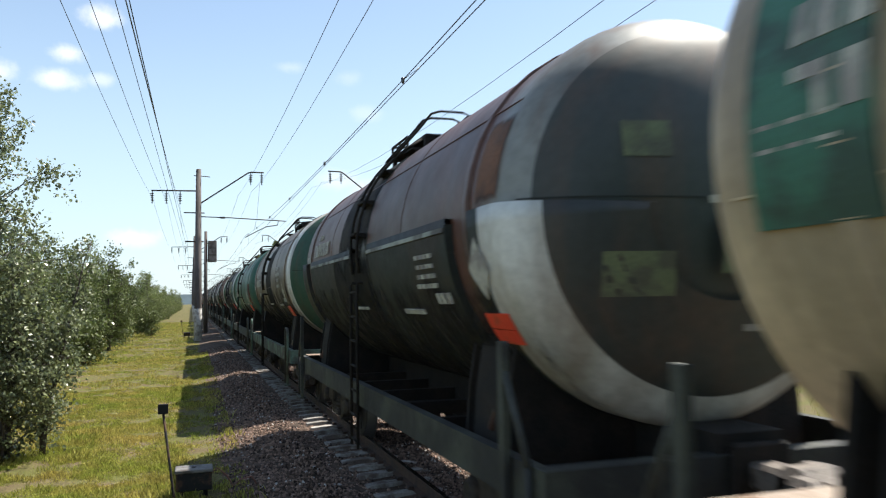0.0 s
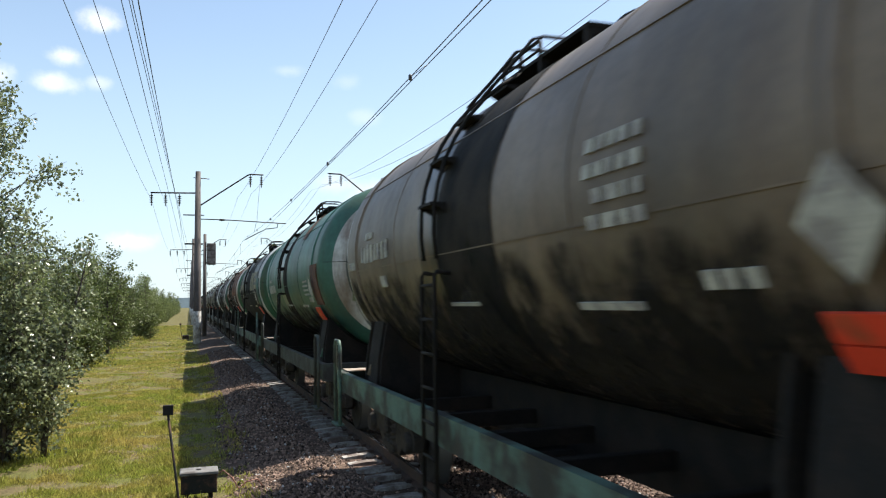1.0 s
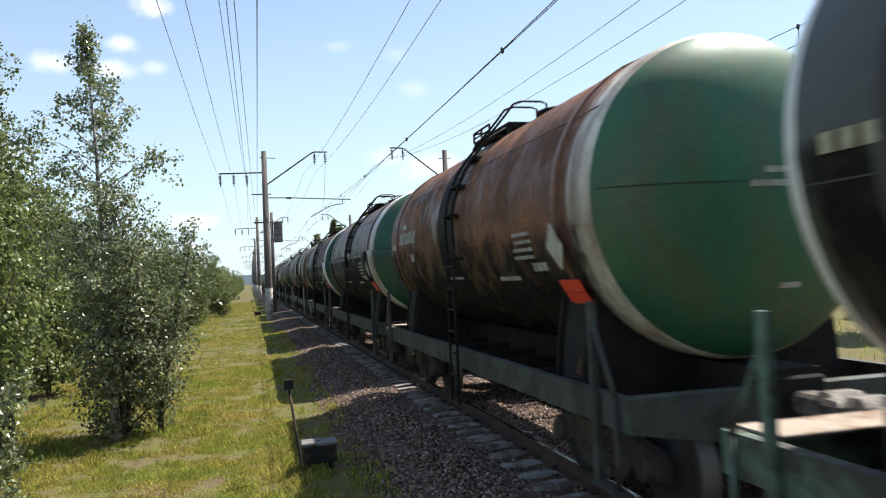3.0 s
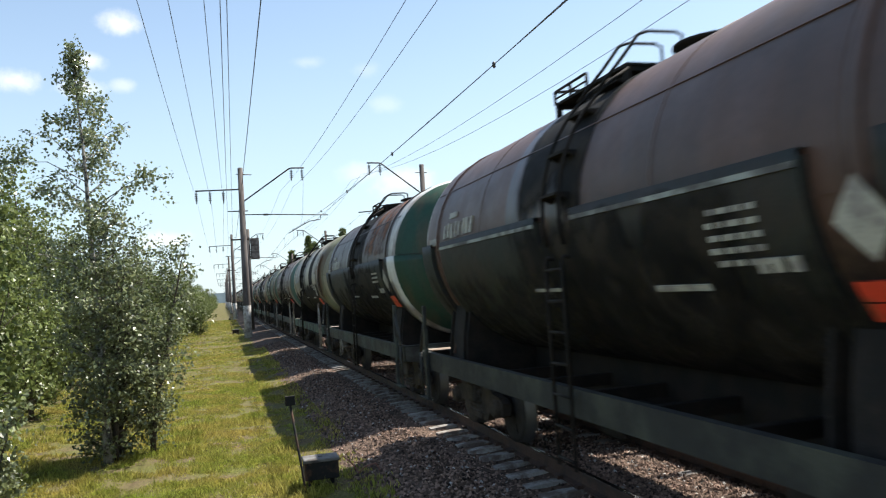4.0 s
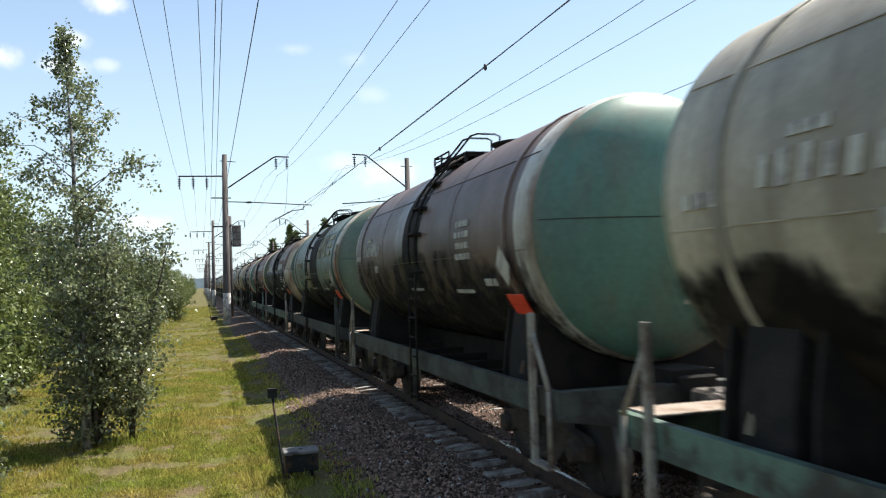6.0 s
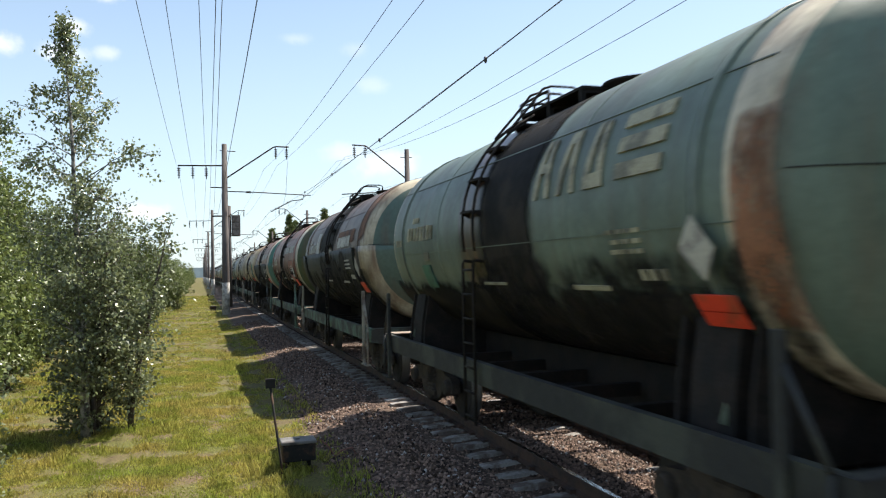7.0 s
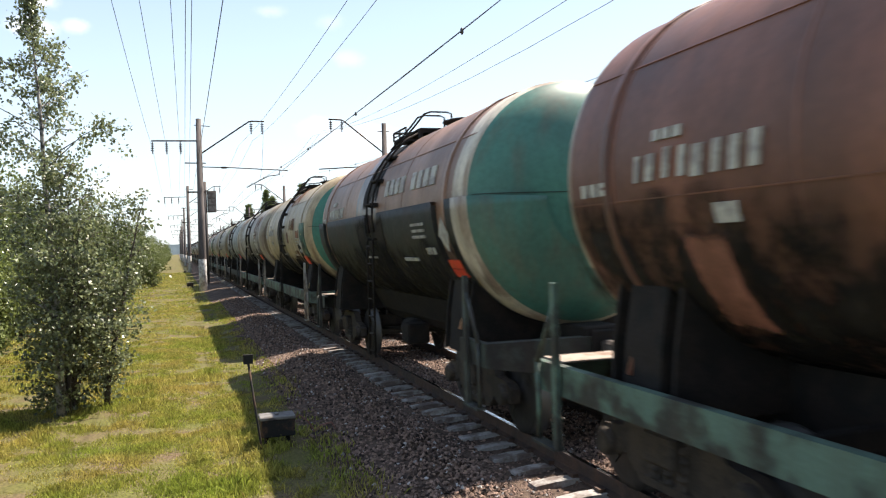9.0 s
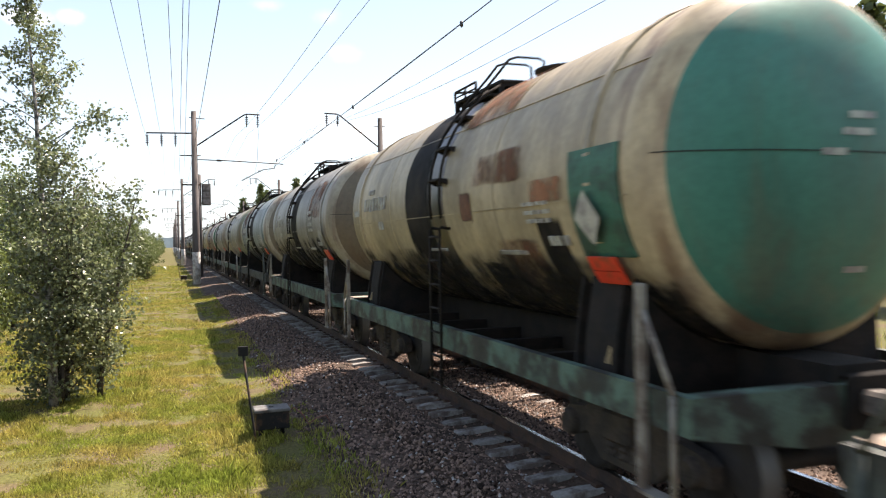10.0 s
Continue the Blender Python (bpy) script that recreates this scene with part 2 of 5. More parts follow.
M_LETTER = mat("worn_white_stencil", (0.46, 0.45, 0.39), 0.7, spots=(0.28, 0.26, 0.24), spot_scale=6.0, spot_amount=0.45, grain=0.2, bump=0.05)
M_LETTERTAN = mat("tan_stencil_paint", (0.36, 0.33, 0.22), 0.7, spots=(0.15, 0.14, 0.10), spot_scale=3.0, spot_amount=0.4, grain=0.3)
M_EDGE = mat("mottled_pale_strip", (0.34, 0.36, 0.33), 0.6, spots=(0.08, 0.075, 0.07), spot_scale=2.2, spot_amount=0.55, grain=0.3)
M_BARK = mat("birch_bark", (0.32, 0.30, 0.27), 0.85, spots=(0.05, 0.045, 0.04), spot_scale=9.0, spot_amount=0.45, grain=0.2, bump=0.3)
M_TWIG = mat("dark_twig_bark", (0.07, 0.055, 0.045), 0.85, grain=0.3, bump=0.3)
M_LEAF = mat("birch_leaf", (0.17, 0.195, 0.095), 0.30, grain=0.15, grain_scale=2.0, bump=0, translucent=0.36, per_island=0.6, spec=0.8)
M_LEAF2 = mat("willow_leaf", (0.155, 0.19, 0.06), 0.36, grain=0.15, grain_scale=2.0, bump=0, translucent=0.38, per_island=0.45, spec=0.5)
M_LEAFFAR = mat("far_foliage", (0.095, 0.12, 0.034), 0.5, grain=0.3, grain_scale=0.6, bump=0, translucent=0.3, per_island=0.45, spec=0.4)


def paint(name, color, dirt=(0.06, 0.05, 0.045), rust=(0.14, 0.07, 0.04), dirty=0.5, streaks=0.75, rough=0.48):
    return mat(name, color, rough, spec=0.4, spots=dirt, spot_scale=0.75, spot_amount=dirty, spot_sharp=0.2, streak=rust, streak_amount=streaks,
               grain=0.16, grain_scale=14.0, bump=0.08, bump_scale=9.0, stretch=(1, 1, 0.5))


def thin_film(name, color):
    """A broken film of dirt, rust and painted shade: bare in places, so that the paint below shows through."""
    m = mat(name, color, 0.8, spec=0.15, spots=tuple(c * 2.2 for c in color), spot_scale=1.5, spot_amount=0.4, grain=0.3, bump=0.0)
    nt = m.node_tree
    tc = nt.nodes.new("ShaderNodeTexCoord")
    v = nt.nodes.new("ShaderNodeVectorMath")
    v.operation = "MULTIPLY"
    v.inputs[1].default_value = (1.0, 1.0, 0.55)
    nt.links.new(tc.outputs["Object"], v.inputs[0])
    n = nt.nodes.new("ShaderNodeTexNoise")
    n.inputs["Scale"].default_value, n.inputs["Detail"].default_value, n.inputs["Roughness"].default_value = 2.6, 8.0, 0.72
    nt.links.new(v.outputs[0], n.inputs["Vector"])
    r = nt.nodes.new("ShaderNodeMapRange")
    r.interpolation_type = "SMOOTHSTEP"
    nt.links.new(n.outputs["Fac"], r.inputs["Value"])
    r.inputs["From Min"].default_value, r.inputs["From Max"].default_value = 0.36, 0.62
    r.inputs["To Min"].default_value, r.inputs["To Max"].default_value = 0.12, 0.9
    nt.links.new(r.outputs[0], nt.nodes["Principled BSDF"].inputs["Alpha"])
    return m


# dirt colour that also paints in the shade on the tanks' lower halves
M_GRIME_SHADE = thin_film("road_dirt_and_shade", (0.016, 0.014, 0.012))
M_FLAKE = thin_film("thin_rust_bloom", (0.15, 0.07, 0.04))


def feathered(m, lo=0.28, hi=0.80):
    """A copy of a spill's material that thins out in fine runs towards the spill's edge (its 'cover' layer)."""
    m = m.copy()
    nt = m.node_tree
    alpha = nt.nodes["Principled BSDF"].inputs["Alpha"]
    tc = nt.nodes.new("ShaderNodeTexCoord")
    v = nt.nodes.new("ShaderNodeVectorMath")
    v.operation = "MULTIPLY"
    v.inputs[1].default_value = (1.0, 1.0, 0.16)
    nt.links.new(tc.outputs["Object"], v.inputs[0])
    n = nt.nodes.new("ShaderNodeTexNoise")
    n.inputs["Scale"].default_value, n.inputs["Detail"].default_value, n.inputs["Roughness"].default_value = 9.0, 7.0, 0.7
    nt.links.new(v.outputs[0], n.inputs["Vector"])
    a = nt.nodes.new("ShaderNodeAttribute")
    a.attribute_name = "cover"
    mix = nt.nodes.new("ShaderNodeMath")
    mix.operation = "MULTIPLY_ADD"
    nt.links.new(n.outputs["Fac"], mix.inputs[0])
    mix.inputs[1].default_value = 0.9
    shift = nt.nodes.new("ShaderNodeMath")
    shift.operation = "SUBTRACT"
    nt.links.new(a.outputs["Fac"], shift.inputs[0])
    shift.inputs[1].default_value = 0.45
    nt.links.new(shift.outputs[0], mix.inputs[2])
    r = nt.nodes.new("ShaderNodeMapRange")
    r.interpolation_type = "SMOOTHSTEP"
    nt.links.new(mix.outputs[0], r.inputs["Value"])
    r.inputs["From Min"].default_value, r.inputs["From Max"].default_value = lo, hi
    if alpha.is_linked:
        both = nt.nodes.new("ShaderNodeMath")
        both.operation = "MULTIPLY"
        nt.links.new(alpha.links[0].from_socket, both.inputs[0])
        nt.links.new(r.outputs[0], both.inputs[1])
        nt.links.new(both.outputs[0], alpha)
    else:
        nt.links.new(r.outputs[0], alpha)
    return m


# ---------------------------------------------------------------- mesh helpers
def part(name, bm, material, parent=None, label="", smooth=False):
    me = bpy.data.meshes.new(name)
    bm.to_mesh(me)
    bm.free()
    for m in (material if isinstance(material, (list, tuple)) else [material]):
        me.materials.append(m)
    if smooth:
        for p in me.polygons:
            p.use_smooth = True
    ob = new(name, me)
    if parent:
        ob.parent = parent
    if label:
        ob["label"] = label
    return ob


def empty(name, m=None):
    e = new(name)
    e.empty_display_size = 0.2
    if m:
        e.matrix_world = m
    return e


def box(bm, x0, x1, y0, y1, z0, z1, bevel=0.0, mi=0):
    vs = [bm.verts.new((x, y, z)) for x in (x0, x1) for y in (y0, y1) for z in (z0, z1)]
    fs = []
    for q in ((0, 1, 3, 2), (4, 6, 7, 5), (0, 4, 5, 1), (2, 3, 7, 6), (0, 2, 6, 4), (1, 5, 7, 3)):
        f = bm.faces.new([vs[i] for i in q])
        f.material_index = mi
        fs.append(f)
    if bevel:
        es = list({e for f in fs for e in f.edges})
        bmesh.ops.bevel(bm, geom=es, offset=bevel, segments=1, affect="EDGES", clamp_overlap=True)
    return bm


def tube(bm, pts, r, n=6, r1=None, cap=True, mi=0):
    """A round bar through the points."""
    pts = [Vector(p) for p in pts]
    rings = []
    side = None
    for i, p in enumerate(pts):
        d = (pts[min(i + 1, len(pts) - 1)] - pts[max(i - 1, 0)]).normalized()
        if side is None:
            side = d.orthogonal().normalized()
        side = (side - d * side.dot(d)).normalized()
        up = d.cross(side)
        k = i / max(1, len(pts) - 1)
        rad = r if r1 is None else r + (r1 - r) * k
        rings.append([bm.verts.new(p + (side * math.cos(2 * math.pi * j / n) + up * math.sin(2 * math.pi * j / n)) * rad) for j in range(n)])
    for a, b in zip(rings, rings[1:]):
        for j in range(n):
            f = bm.faces.new((a[j], a[(j + 1) % n], b[(j + 1) % n], b[j]))
            f.material_index = mi
            f.smooth = True
    if cap:
        bm.faces.new(list(reversed(rings[0]))).material_index = mi
        bm.faces.new(rings[-1]).material_index = mi
    return bm


def lathe(bm, prof, axis="y", n=32, centre=(0, 0, 0), zones=None):
    """Turns a profile of (along, radius) round an axis."""
    rings = []
    for a, r in prof:
        ring = []
        for j in range(n):
            c, s = math.cos(2 * math.pi * j / n) * r, math.sin(2 * math.pi * j / n) * r
            p = {"y": (c, a, s), "x": (a, c, s), "z": (c, s, a)}[axis]
            ring.append(bm.verts.new((p[0] + centre[0], p[1] + centre[1], p[2] + centre[2])))
        rings.append(ring)
    for i, (a, b) in enumerate(zip(rings, rings[1:])):
        for j in range(n):
            f = bm.faces.new((a[j], b[j], b[(j + 1) % n], a[(j + 1) % n]))
            f.smooth = True
            if zones:
                f.material_index = zones[i]
    f0, f1 = bm.faces.new(rings[0]), bm.faces.new(list(reversed(rings[-1])))
    if zones:
        f0.material_index, f1.material_index = zones[0], zones[-1]
    bmesh.ops.recalc_face_normals(bm, faces=bm.faces[:])
    return bm


def prism(bm, outline, axis, a, b, mi=0):
    """Pushes an outline of 2D points along an axis from a to b."""
    def at(p, k):
        return {"x": (k, p[0], p[1]), "y": (p[0], k, p[1]), "z": (p[0], p[1], k)}[axis]
    v0 = [bm.verts.new(at(p, a)) for p in outline]
    v1 = [bm.verts.new(at(p, b)) for p in outline]
    n = len(outline)
    fs = [bm.faces.new(v0), bm.faces.new(list(reversed(v1)))]
    fs += [bm.faces.new((v0[i], v1[i], v1[(i + 1) % n], v0[(i + 1) % n])) for i in range(n)]
    for f in fs:
        f.material_index = mi
    bmesh.ops.recalc_face_normals(bm, faces=fs)
    return bm


# ---------------------------------------------------------------- ground and track
TC = 4.758                      # centre line of the track; rail tops lie at z = 0
GROUND = -0.45


def ground_height(x, y):
    """Ballast bank between the slopes, rough meadow beside it."""
    d = abs(x - TC)
    n = noise.noise(Vector((x * 0.35, y * 0.35, 0))) * 0.06 + noise.noise(Vector((x * 1.3, y * 1.3, 4))) * 0.025
    if d < 0.72:
        return -0.183 + n * 0.35
    if d < 1.5:
        return -0.235 + 0.052 * max(0.0, 1 - (d - 0.72) / 0.25)
    if d < 1.85:
        return -0.235 + 0.045 * (d - 1.5) / 0.35 + n * 0.3
    if d < 3.3:
        return -0.19 + (GROUND + 0.19) * (d - 1.85) / 1.45 + n * 0.6
    return GROUND + n * min(1.6, 0.6 + (d - 3.3) * 0.4)


def steps(a, b, near, far, focus):
    """Grid lines, close together near the focus and wide apart far off."""
    out, x = [focus], focus
    while x < b:
        x += near + (far - near) * min(1, ((x - focus) / 120.0)) ** 1.0 + max(0, x - focus - 120) * 0.2
        out.append(min(x, b))
    x = focus
    while x > a:
        x -= near + (far - near) * min(1, ((focus - x) / 120.0)) + max(0, focus - x - 120) * 0.2
        out.insert(0, max(x, a))
    return out


def make_ground():
    xs = steps(-3500, 3500, 0.3, 25, TC)
    ys = steps(-600, 4500, 0.45, 14, 8)
    bm = bmesh.new()
    grid = [[bm.verts.new((x, y, ground_height(x, y))) for x in xs] for y in ys]
    for j in range(len(ys) - 1):
        for i in range(len(xs) - 1):
            f = bm.faces.new((grid[j][i], grid[j][i + 1], grid[j + 1][i + 1], grid[j + 1][i]))
            mid = (xs[i] + xs[i + 1]) / 2
            f.material_index = 1 if abs(mid - TC) < 3.05 + 0.35 * noise.noise(Vector((0, ys[j] * 0.6, 2))) else 0
            f.smooth = True
    g = part("ground", bm, [M_SOIL, M_BALLAST])
    tagged(g, "sunny dry meadow with a reddish crushed stone railway bank", "ground", kind="structure")


RAIL = [(-.075, -.18), (.075, -.18), (.075, -.165), (.012, -.145), (.009, -.05), (.036, -.035), (.036, -.004), (.03, 0), (-.03, 0), (-.036, -.004),
        (-.036, -.035), (-.009, -.05), (-.012, -.145), (-.075, -.165)]


def make_track():
    track = empty("railway_track")
    tagged(track, "straight steel rails on grey concrete sleepers in crushed stone", "railway track", kind="structure")
    for s in (-.795, .795):
        bm = bmesh.new()
        prism(bm, [(TC + s + a, b) for a, b in RAIL], "y", -60, 420)
        bm.faces.ensure_lookup_table()
        for f in bm.faces:
            f.normal_update()
            if f.normal.z > 0.9 and f.calc_center_median().z > -0.01:
                f.material_index = 1
        part("rail", bm, [M_RAILSIDE, M_RAILTOP], track, "rusty steel rail with a polished head")
    bm = bmesh.new()
    prism(bm, [(-1.35, -.2), (1.35, -.2), (1.35, -.068), (1.1, -.045), (.5, -.045), (.3, -.08), (-.3, -.08), (-.5, -.045), (-1.1, -.045), (-1.35, -.068)], "y", -.11, .11)
    for v in bm.verts:
        if v.co.z > -.15:
            v.co.y *= 0.8
    base = part("sleeper", bm, M_SLEEPER, track)
    base.location = (TC, 0.1, -.125)
    rnd = random.Random(3)
    for k in range(-22, 270):
        if k == 0:
            continue
        o = new("sleeper", base.data)
        o.parent = track
        o.location = (TC + rnd.uniform(-.02, .02), 0.1 + k * 0.543, -.125 + rnd.uniform(-.012, .010))
    bm = bmesh.new()
    for k in range(-15, 150):
        for s in (-.795, .795):
            for e in (-.1, .1):
                box(bm, TC + s + e - .035, TC + s + e + .035, k * .543 + .05, k * .543 + .15, -.165, -.125)
    tagged(part("rail_clip", bm, M_RAILSIDE, track, "small rusty rail fastenings"), kind="stuff")


make_ground()
make_track()


# ---------------------------------------------------------------- poles, wires, signal
POLES = [55.5 + 56.3 * k for k in range(0, 7)]


def insulator(bm, x, y, z):
    prof = [(-.86, .02), (-.80, .05), (-.74, .02)]
    for k in range(4):
        prof += [(-.68 + k * .15, .03), (-.62 + k * .15, .14), (-.58 + k * .15, .03)]
    prof += [(0, .02)]
    lathe(bm, prof, "z", 8, (x, y, z))


def make_pole(y, side):
    """side 1: beside the near track, arms both ways; side -1: across the tracks, arm towards them."""
    px = 1.69 if side > 0 else 14.75
    p = empty("catenary_pole", pose(px, y, -.62))
    tagged(p, "tall round weathered concrete catenary pole with steel arms", "utility pole", "catenary poles along the line")
    bm = bmesh.new()
    lathe(bm, [(-.6, .26), (2.45, .255), (12.0, .17)], "z", 20)
    part("shaft", bm, M_POLE, p)
    bm = bmesh.new()
    lathe(bm, [(-.5, .268), (2.4, .263), (2.42, .25)], "z", 20)
    part("whitewashed_foot", bm, M_POLEFOOT, p, "whitewashed pole foot")
    if side > 0:
        bm = bmesh.new()
        tube(bm, [(0, 0, 10.5), (-3.05, 0, 10.45)], .05, 6)
        part("feeder_arm", bm, M_IRON, p)
        for x in (-2.99, -2.09, -1.2):
            bm = bmesh.new()
            insulator(bm, x, 0, 10.42)
            part("insulator", bm, M_INSUL, p)
        bm = bmesh.new()
        tube(bm, [(0, 0, 9.55), (3.3, 0, 11.85), (3.5, 0, 11.93), (4.4, 0, 11.92)], .05, 6)
        part("high_arm", bm, M_IRON, p)
        for x in (3.5, 4.25):
            bm = bmesh.new()
            insulator(bm, x, 0, 11.88)
            part("insulator", bm, M_INSUL, p)
        bm = bmesh.new()
        tube(bm, [(-.95, 0, 8.98), (.4, 0, 8.98)], .04, 6)
        tube(bm, [(.1, 0, 8.72), (2.0, 0, 8.68), (5.95, 0, 8.5)], .035, 6)
        lathe(bm, [(1.4, .03), (1.45, .07), (1.75, .07), (1.8, .03)], "x", 8, (0, 0, 8.68))
        tube(bm, [(5.4, 0, 8.5), (5.35, 0, 8.2), (4.6, 0, 8.1), (4.0, 0, 7.8), (3.1, 0, 7.3)], .03, 6)
        part("cantilever", bm, M_IRON, p, "slim steel cantilever carrying the contact wire")
        bm = bmesh.new()
        box(bm, -.85, .35, -.05, .05, 6.95, 7.05)
        part("crossbar", bm, M_IRON, p)
        bm = bmesh.new()
        tube(bm, [(-.3, 0, 11.56), (.75, 0, 11.5)], .03, 5)
        part("top_bar", bm, M_IRON, p)
    else:
        bm = bmesh.new()
        tube(bm, [(0, 0, 9.75), (-3.0, 0, 12.1), (-3.2, 0, 12.18), (-4.1, 0, 12.2)], .05, 6)
        part("high_arm", bm, M_IRON, p)
        for x in (-3.95, -3.15):
            bm = bmesh.new()
            insulator(bm, x, 0, 12.15)
            part("insulator", bm, M_INSUL, p)
        bm = bmesh.new()
        tube(bm, [(0, 0, 8.9), (-4.9, 0, 8.6)], .04, 6)
        tube(bm, [(-.5, 0, 11.4), (.4, 0, 11.4)], .03, 5)
        part("cantilever", bm, M_IRON, p)
    return p


# name, x and z at the first pole, x near the camera, sag in the middle of a span
WIRES = [("contact_wire", 4.80, 6.0, 4.72, .06), ("messenger_wire", 4.79, 6.80, 4.33, 1.11), ("messenger_wire", 9.9, 7.75, 9.9, 1.5), ("contact_wire", 9.9, 6.0, 9.9, .06),
         ("signal_wire", .96, 6.62, .19, .18), ("signal_wire", .66, 6.30, .15, .05), ("signal_wire", 1.03, 5.57, .55, .28),
         ("feeder_wire", -1.29, 9.33, -1.21, 1.18), ("feeder_wire", -.33, 9.0, -.76, 1.0), ("feeder_wire", .46, 9.0, -.15, 1.05),
         ("line_wire", 4.34, 9.67, 3.80, 1.63), ("line_wire", 5.25, 9.95, 4.38, 1.88),
         ("line_wire", 9.47, 10.35, 8.59, 2.44), ("line_wire", 10.17, 10.75, 9.01, 3.18)]


def wire_at(w, y):
    name, x1, z1, x0, sag = w
    k = (y + .8) / 56.3
    f = k - math.floor(k) if k > 1 else (y + 34.0) / 89.5
    x = x0 + (x1 - x0) * max(0.0, min(1.0, k)) if k < 1 else x1
    return (x, y, z1 - (sag if k <= 1 else sag * .4) * 4 * f * (1 - f))


def make_wires():
    for w in WIRES:
        bm = bmesh.new()
        ys = [-34.0 + i * 89.5 / 20 for i in range(20)] + [55.5 + i * 56.3 / 14 for i in range(14 * 7 + 1)]
        tube(bm, [wire_at(w, y) for y in ys], .0065 if "signal" in w[0] else .008, 5)
        tagged(part(w[0], bm, M_WIRE), "thin dark overhead wire strung from pole to pole", "wire", "overhead wires")
    for c, m in ((WIRES[0], WIRES[1]), (WIRES[3], WIRES[2])):
        for i in range(-4, 40):
            y = 3.5 + i * 8.04
            a, b = wire_at(c, y), wire_at(m, y)
            bm = bmesh.new()
            tube(bm, [a, b], .006, 4)
            lathe(bm, [(b[2] - .06, .01), (b[2] - .03, .03), (b[2] + .03, .03), (b[2] + .05, .01)], "z", 6, (b[0], b[1], 0))
            tagged(part("dropper", bm, M_WIRE), "thin hanger between messenger and contact wire", "wire", "droppers of the overhead line")
    bm = bmesh.new()
    a, b = wire_at(WIRES[11], 47), wire_at(WIRES[1], 46)
    tube(bm, [a, (a[0] - .1, 47, a[2] - 1.2), (b[0] + .2, 46.4, b[2] + .8), b], .012, 4)
    tagged(part("jumper_cable", bm, M_WIRE), "loose jumper cable hanging between two overhead wires", "cable")


def make_signal():
    s = empty("railway_signal", pose(2.36, 66, -.6))
    tagged(s, "dark lattice-backed light signal on a slim concrete mast", "railway signal")
    bm = bmesh.new()
    lathe(bm, [(-.3, .17), (8.6, .12)], "z", 14)
    part("mast", bm, M_POLE, s)
    bm = bmesh.new()
    box(bm, .16, .86, -.04, .34, 6.1, 7.85, .03)
    part("housing", bm, M_SIGNAL, s, "weathered grey-brown signal housing")
    for k in range(3):
        bm = bmesh.new()
        box(bm, .24, .78, -.075, -.041, 6.2 + k * .55, 6.62 + k * .55, .012)
        part("lamp_door", bm, M_SIGNALDOOR, s, "dull grey lamp door")
        bm = bmesh.new()
        lathe(bm, [(.335, .13), (.34, .17), (.62, .17), (.6, .15), (.36, .14)], "y", 14, (.51, 0, 6.42 + k * .55))
        part("lamp_hood", bm, M_IRON, s)
    bm = bmesh.new()
    box(bm, .02, .12, -.16, .1, 6.05, 7.95, .02)
    for z in (6.3, 7.6):
        tube(bm, [(0, 0, z), (.3, 0, z)], .035, 5)
    tube(bm, [(0, 0, 6.9), (-.9, 0, 6.95)], .035, 5)
    part("bracket", bm, M_IRON, s)


def make_marker(x, y, scale=1.0):
    st = empty("marker_stake", pose(x, y, 0))
    tagged(st, "leaning thin dark iron stake with a small square plate", "stake", "trackside stakes")
    g = ground_height(x, y)
    bm = bmesh.new()
    tube(bm, [(0, 0, g - .2), (-.02, 0, g), (-.17, -.03, .76)], .017, 6)
    part("rod", bm, M_IRON, st)
    bm = bmesh.new()
    box(bm, -.235, -.105, -.055, -.02, .75, .88, .006)
    box(bm, -.20, -.14, -.02, .03, .77, .85, .006)
    part("plate", bm, M_IRON, st, "small square black plate")
    b = empty("junction_box", pose(x + .22, y + .25, -.05))
    tagged(b, "low black iron cable box with a grey lid", "junction box", "trackside cable boxes")
    bm = bmesh.new()
    box(bm, -.23, .23, -.16, .16, -.26, -.02, .012)
    part("body", bm, M_IRON, b)
    bm = bmesh.new()
    box(bm, -.245, .245, -.175, .175, -.022, .025, .01)
    box(bm, -.03, .03, -.04, .04, .024, .045, .006)
    part("lid", bm, M_LID, b, "grey weathered lid")
    for e in (-.15, .15):
        bm = bmesh.new()
        tube(bm, [(e, 0, g - .1), (e, 0, -.24)], .03, 6)
        part("leg", bm, M_IRON, b)


for yy in POLES:
    make_pole(yy, 1)
    make_pole(yy, -1)
make_wires()
make_signal()
make_marker(1.07, 10.78)
bm_cable = bmesh.new()
tube(bm_cable, [(1.50, 11.0, -.12), (1.60, 10.98, -.05), (1.72, 10.97, -.16), (1.80, 10.96, -.30), (1.90, 10.95, -.22), (2.05, 10.98, -.20), (2.15, 11.0, -.36)], .010, 6)
tagged(part("cable", bm_cable, M_CABLE), "thin reddish cable looping from the junction box into the stones", "cable")
make_marker(.72, 62.0)


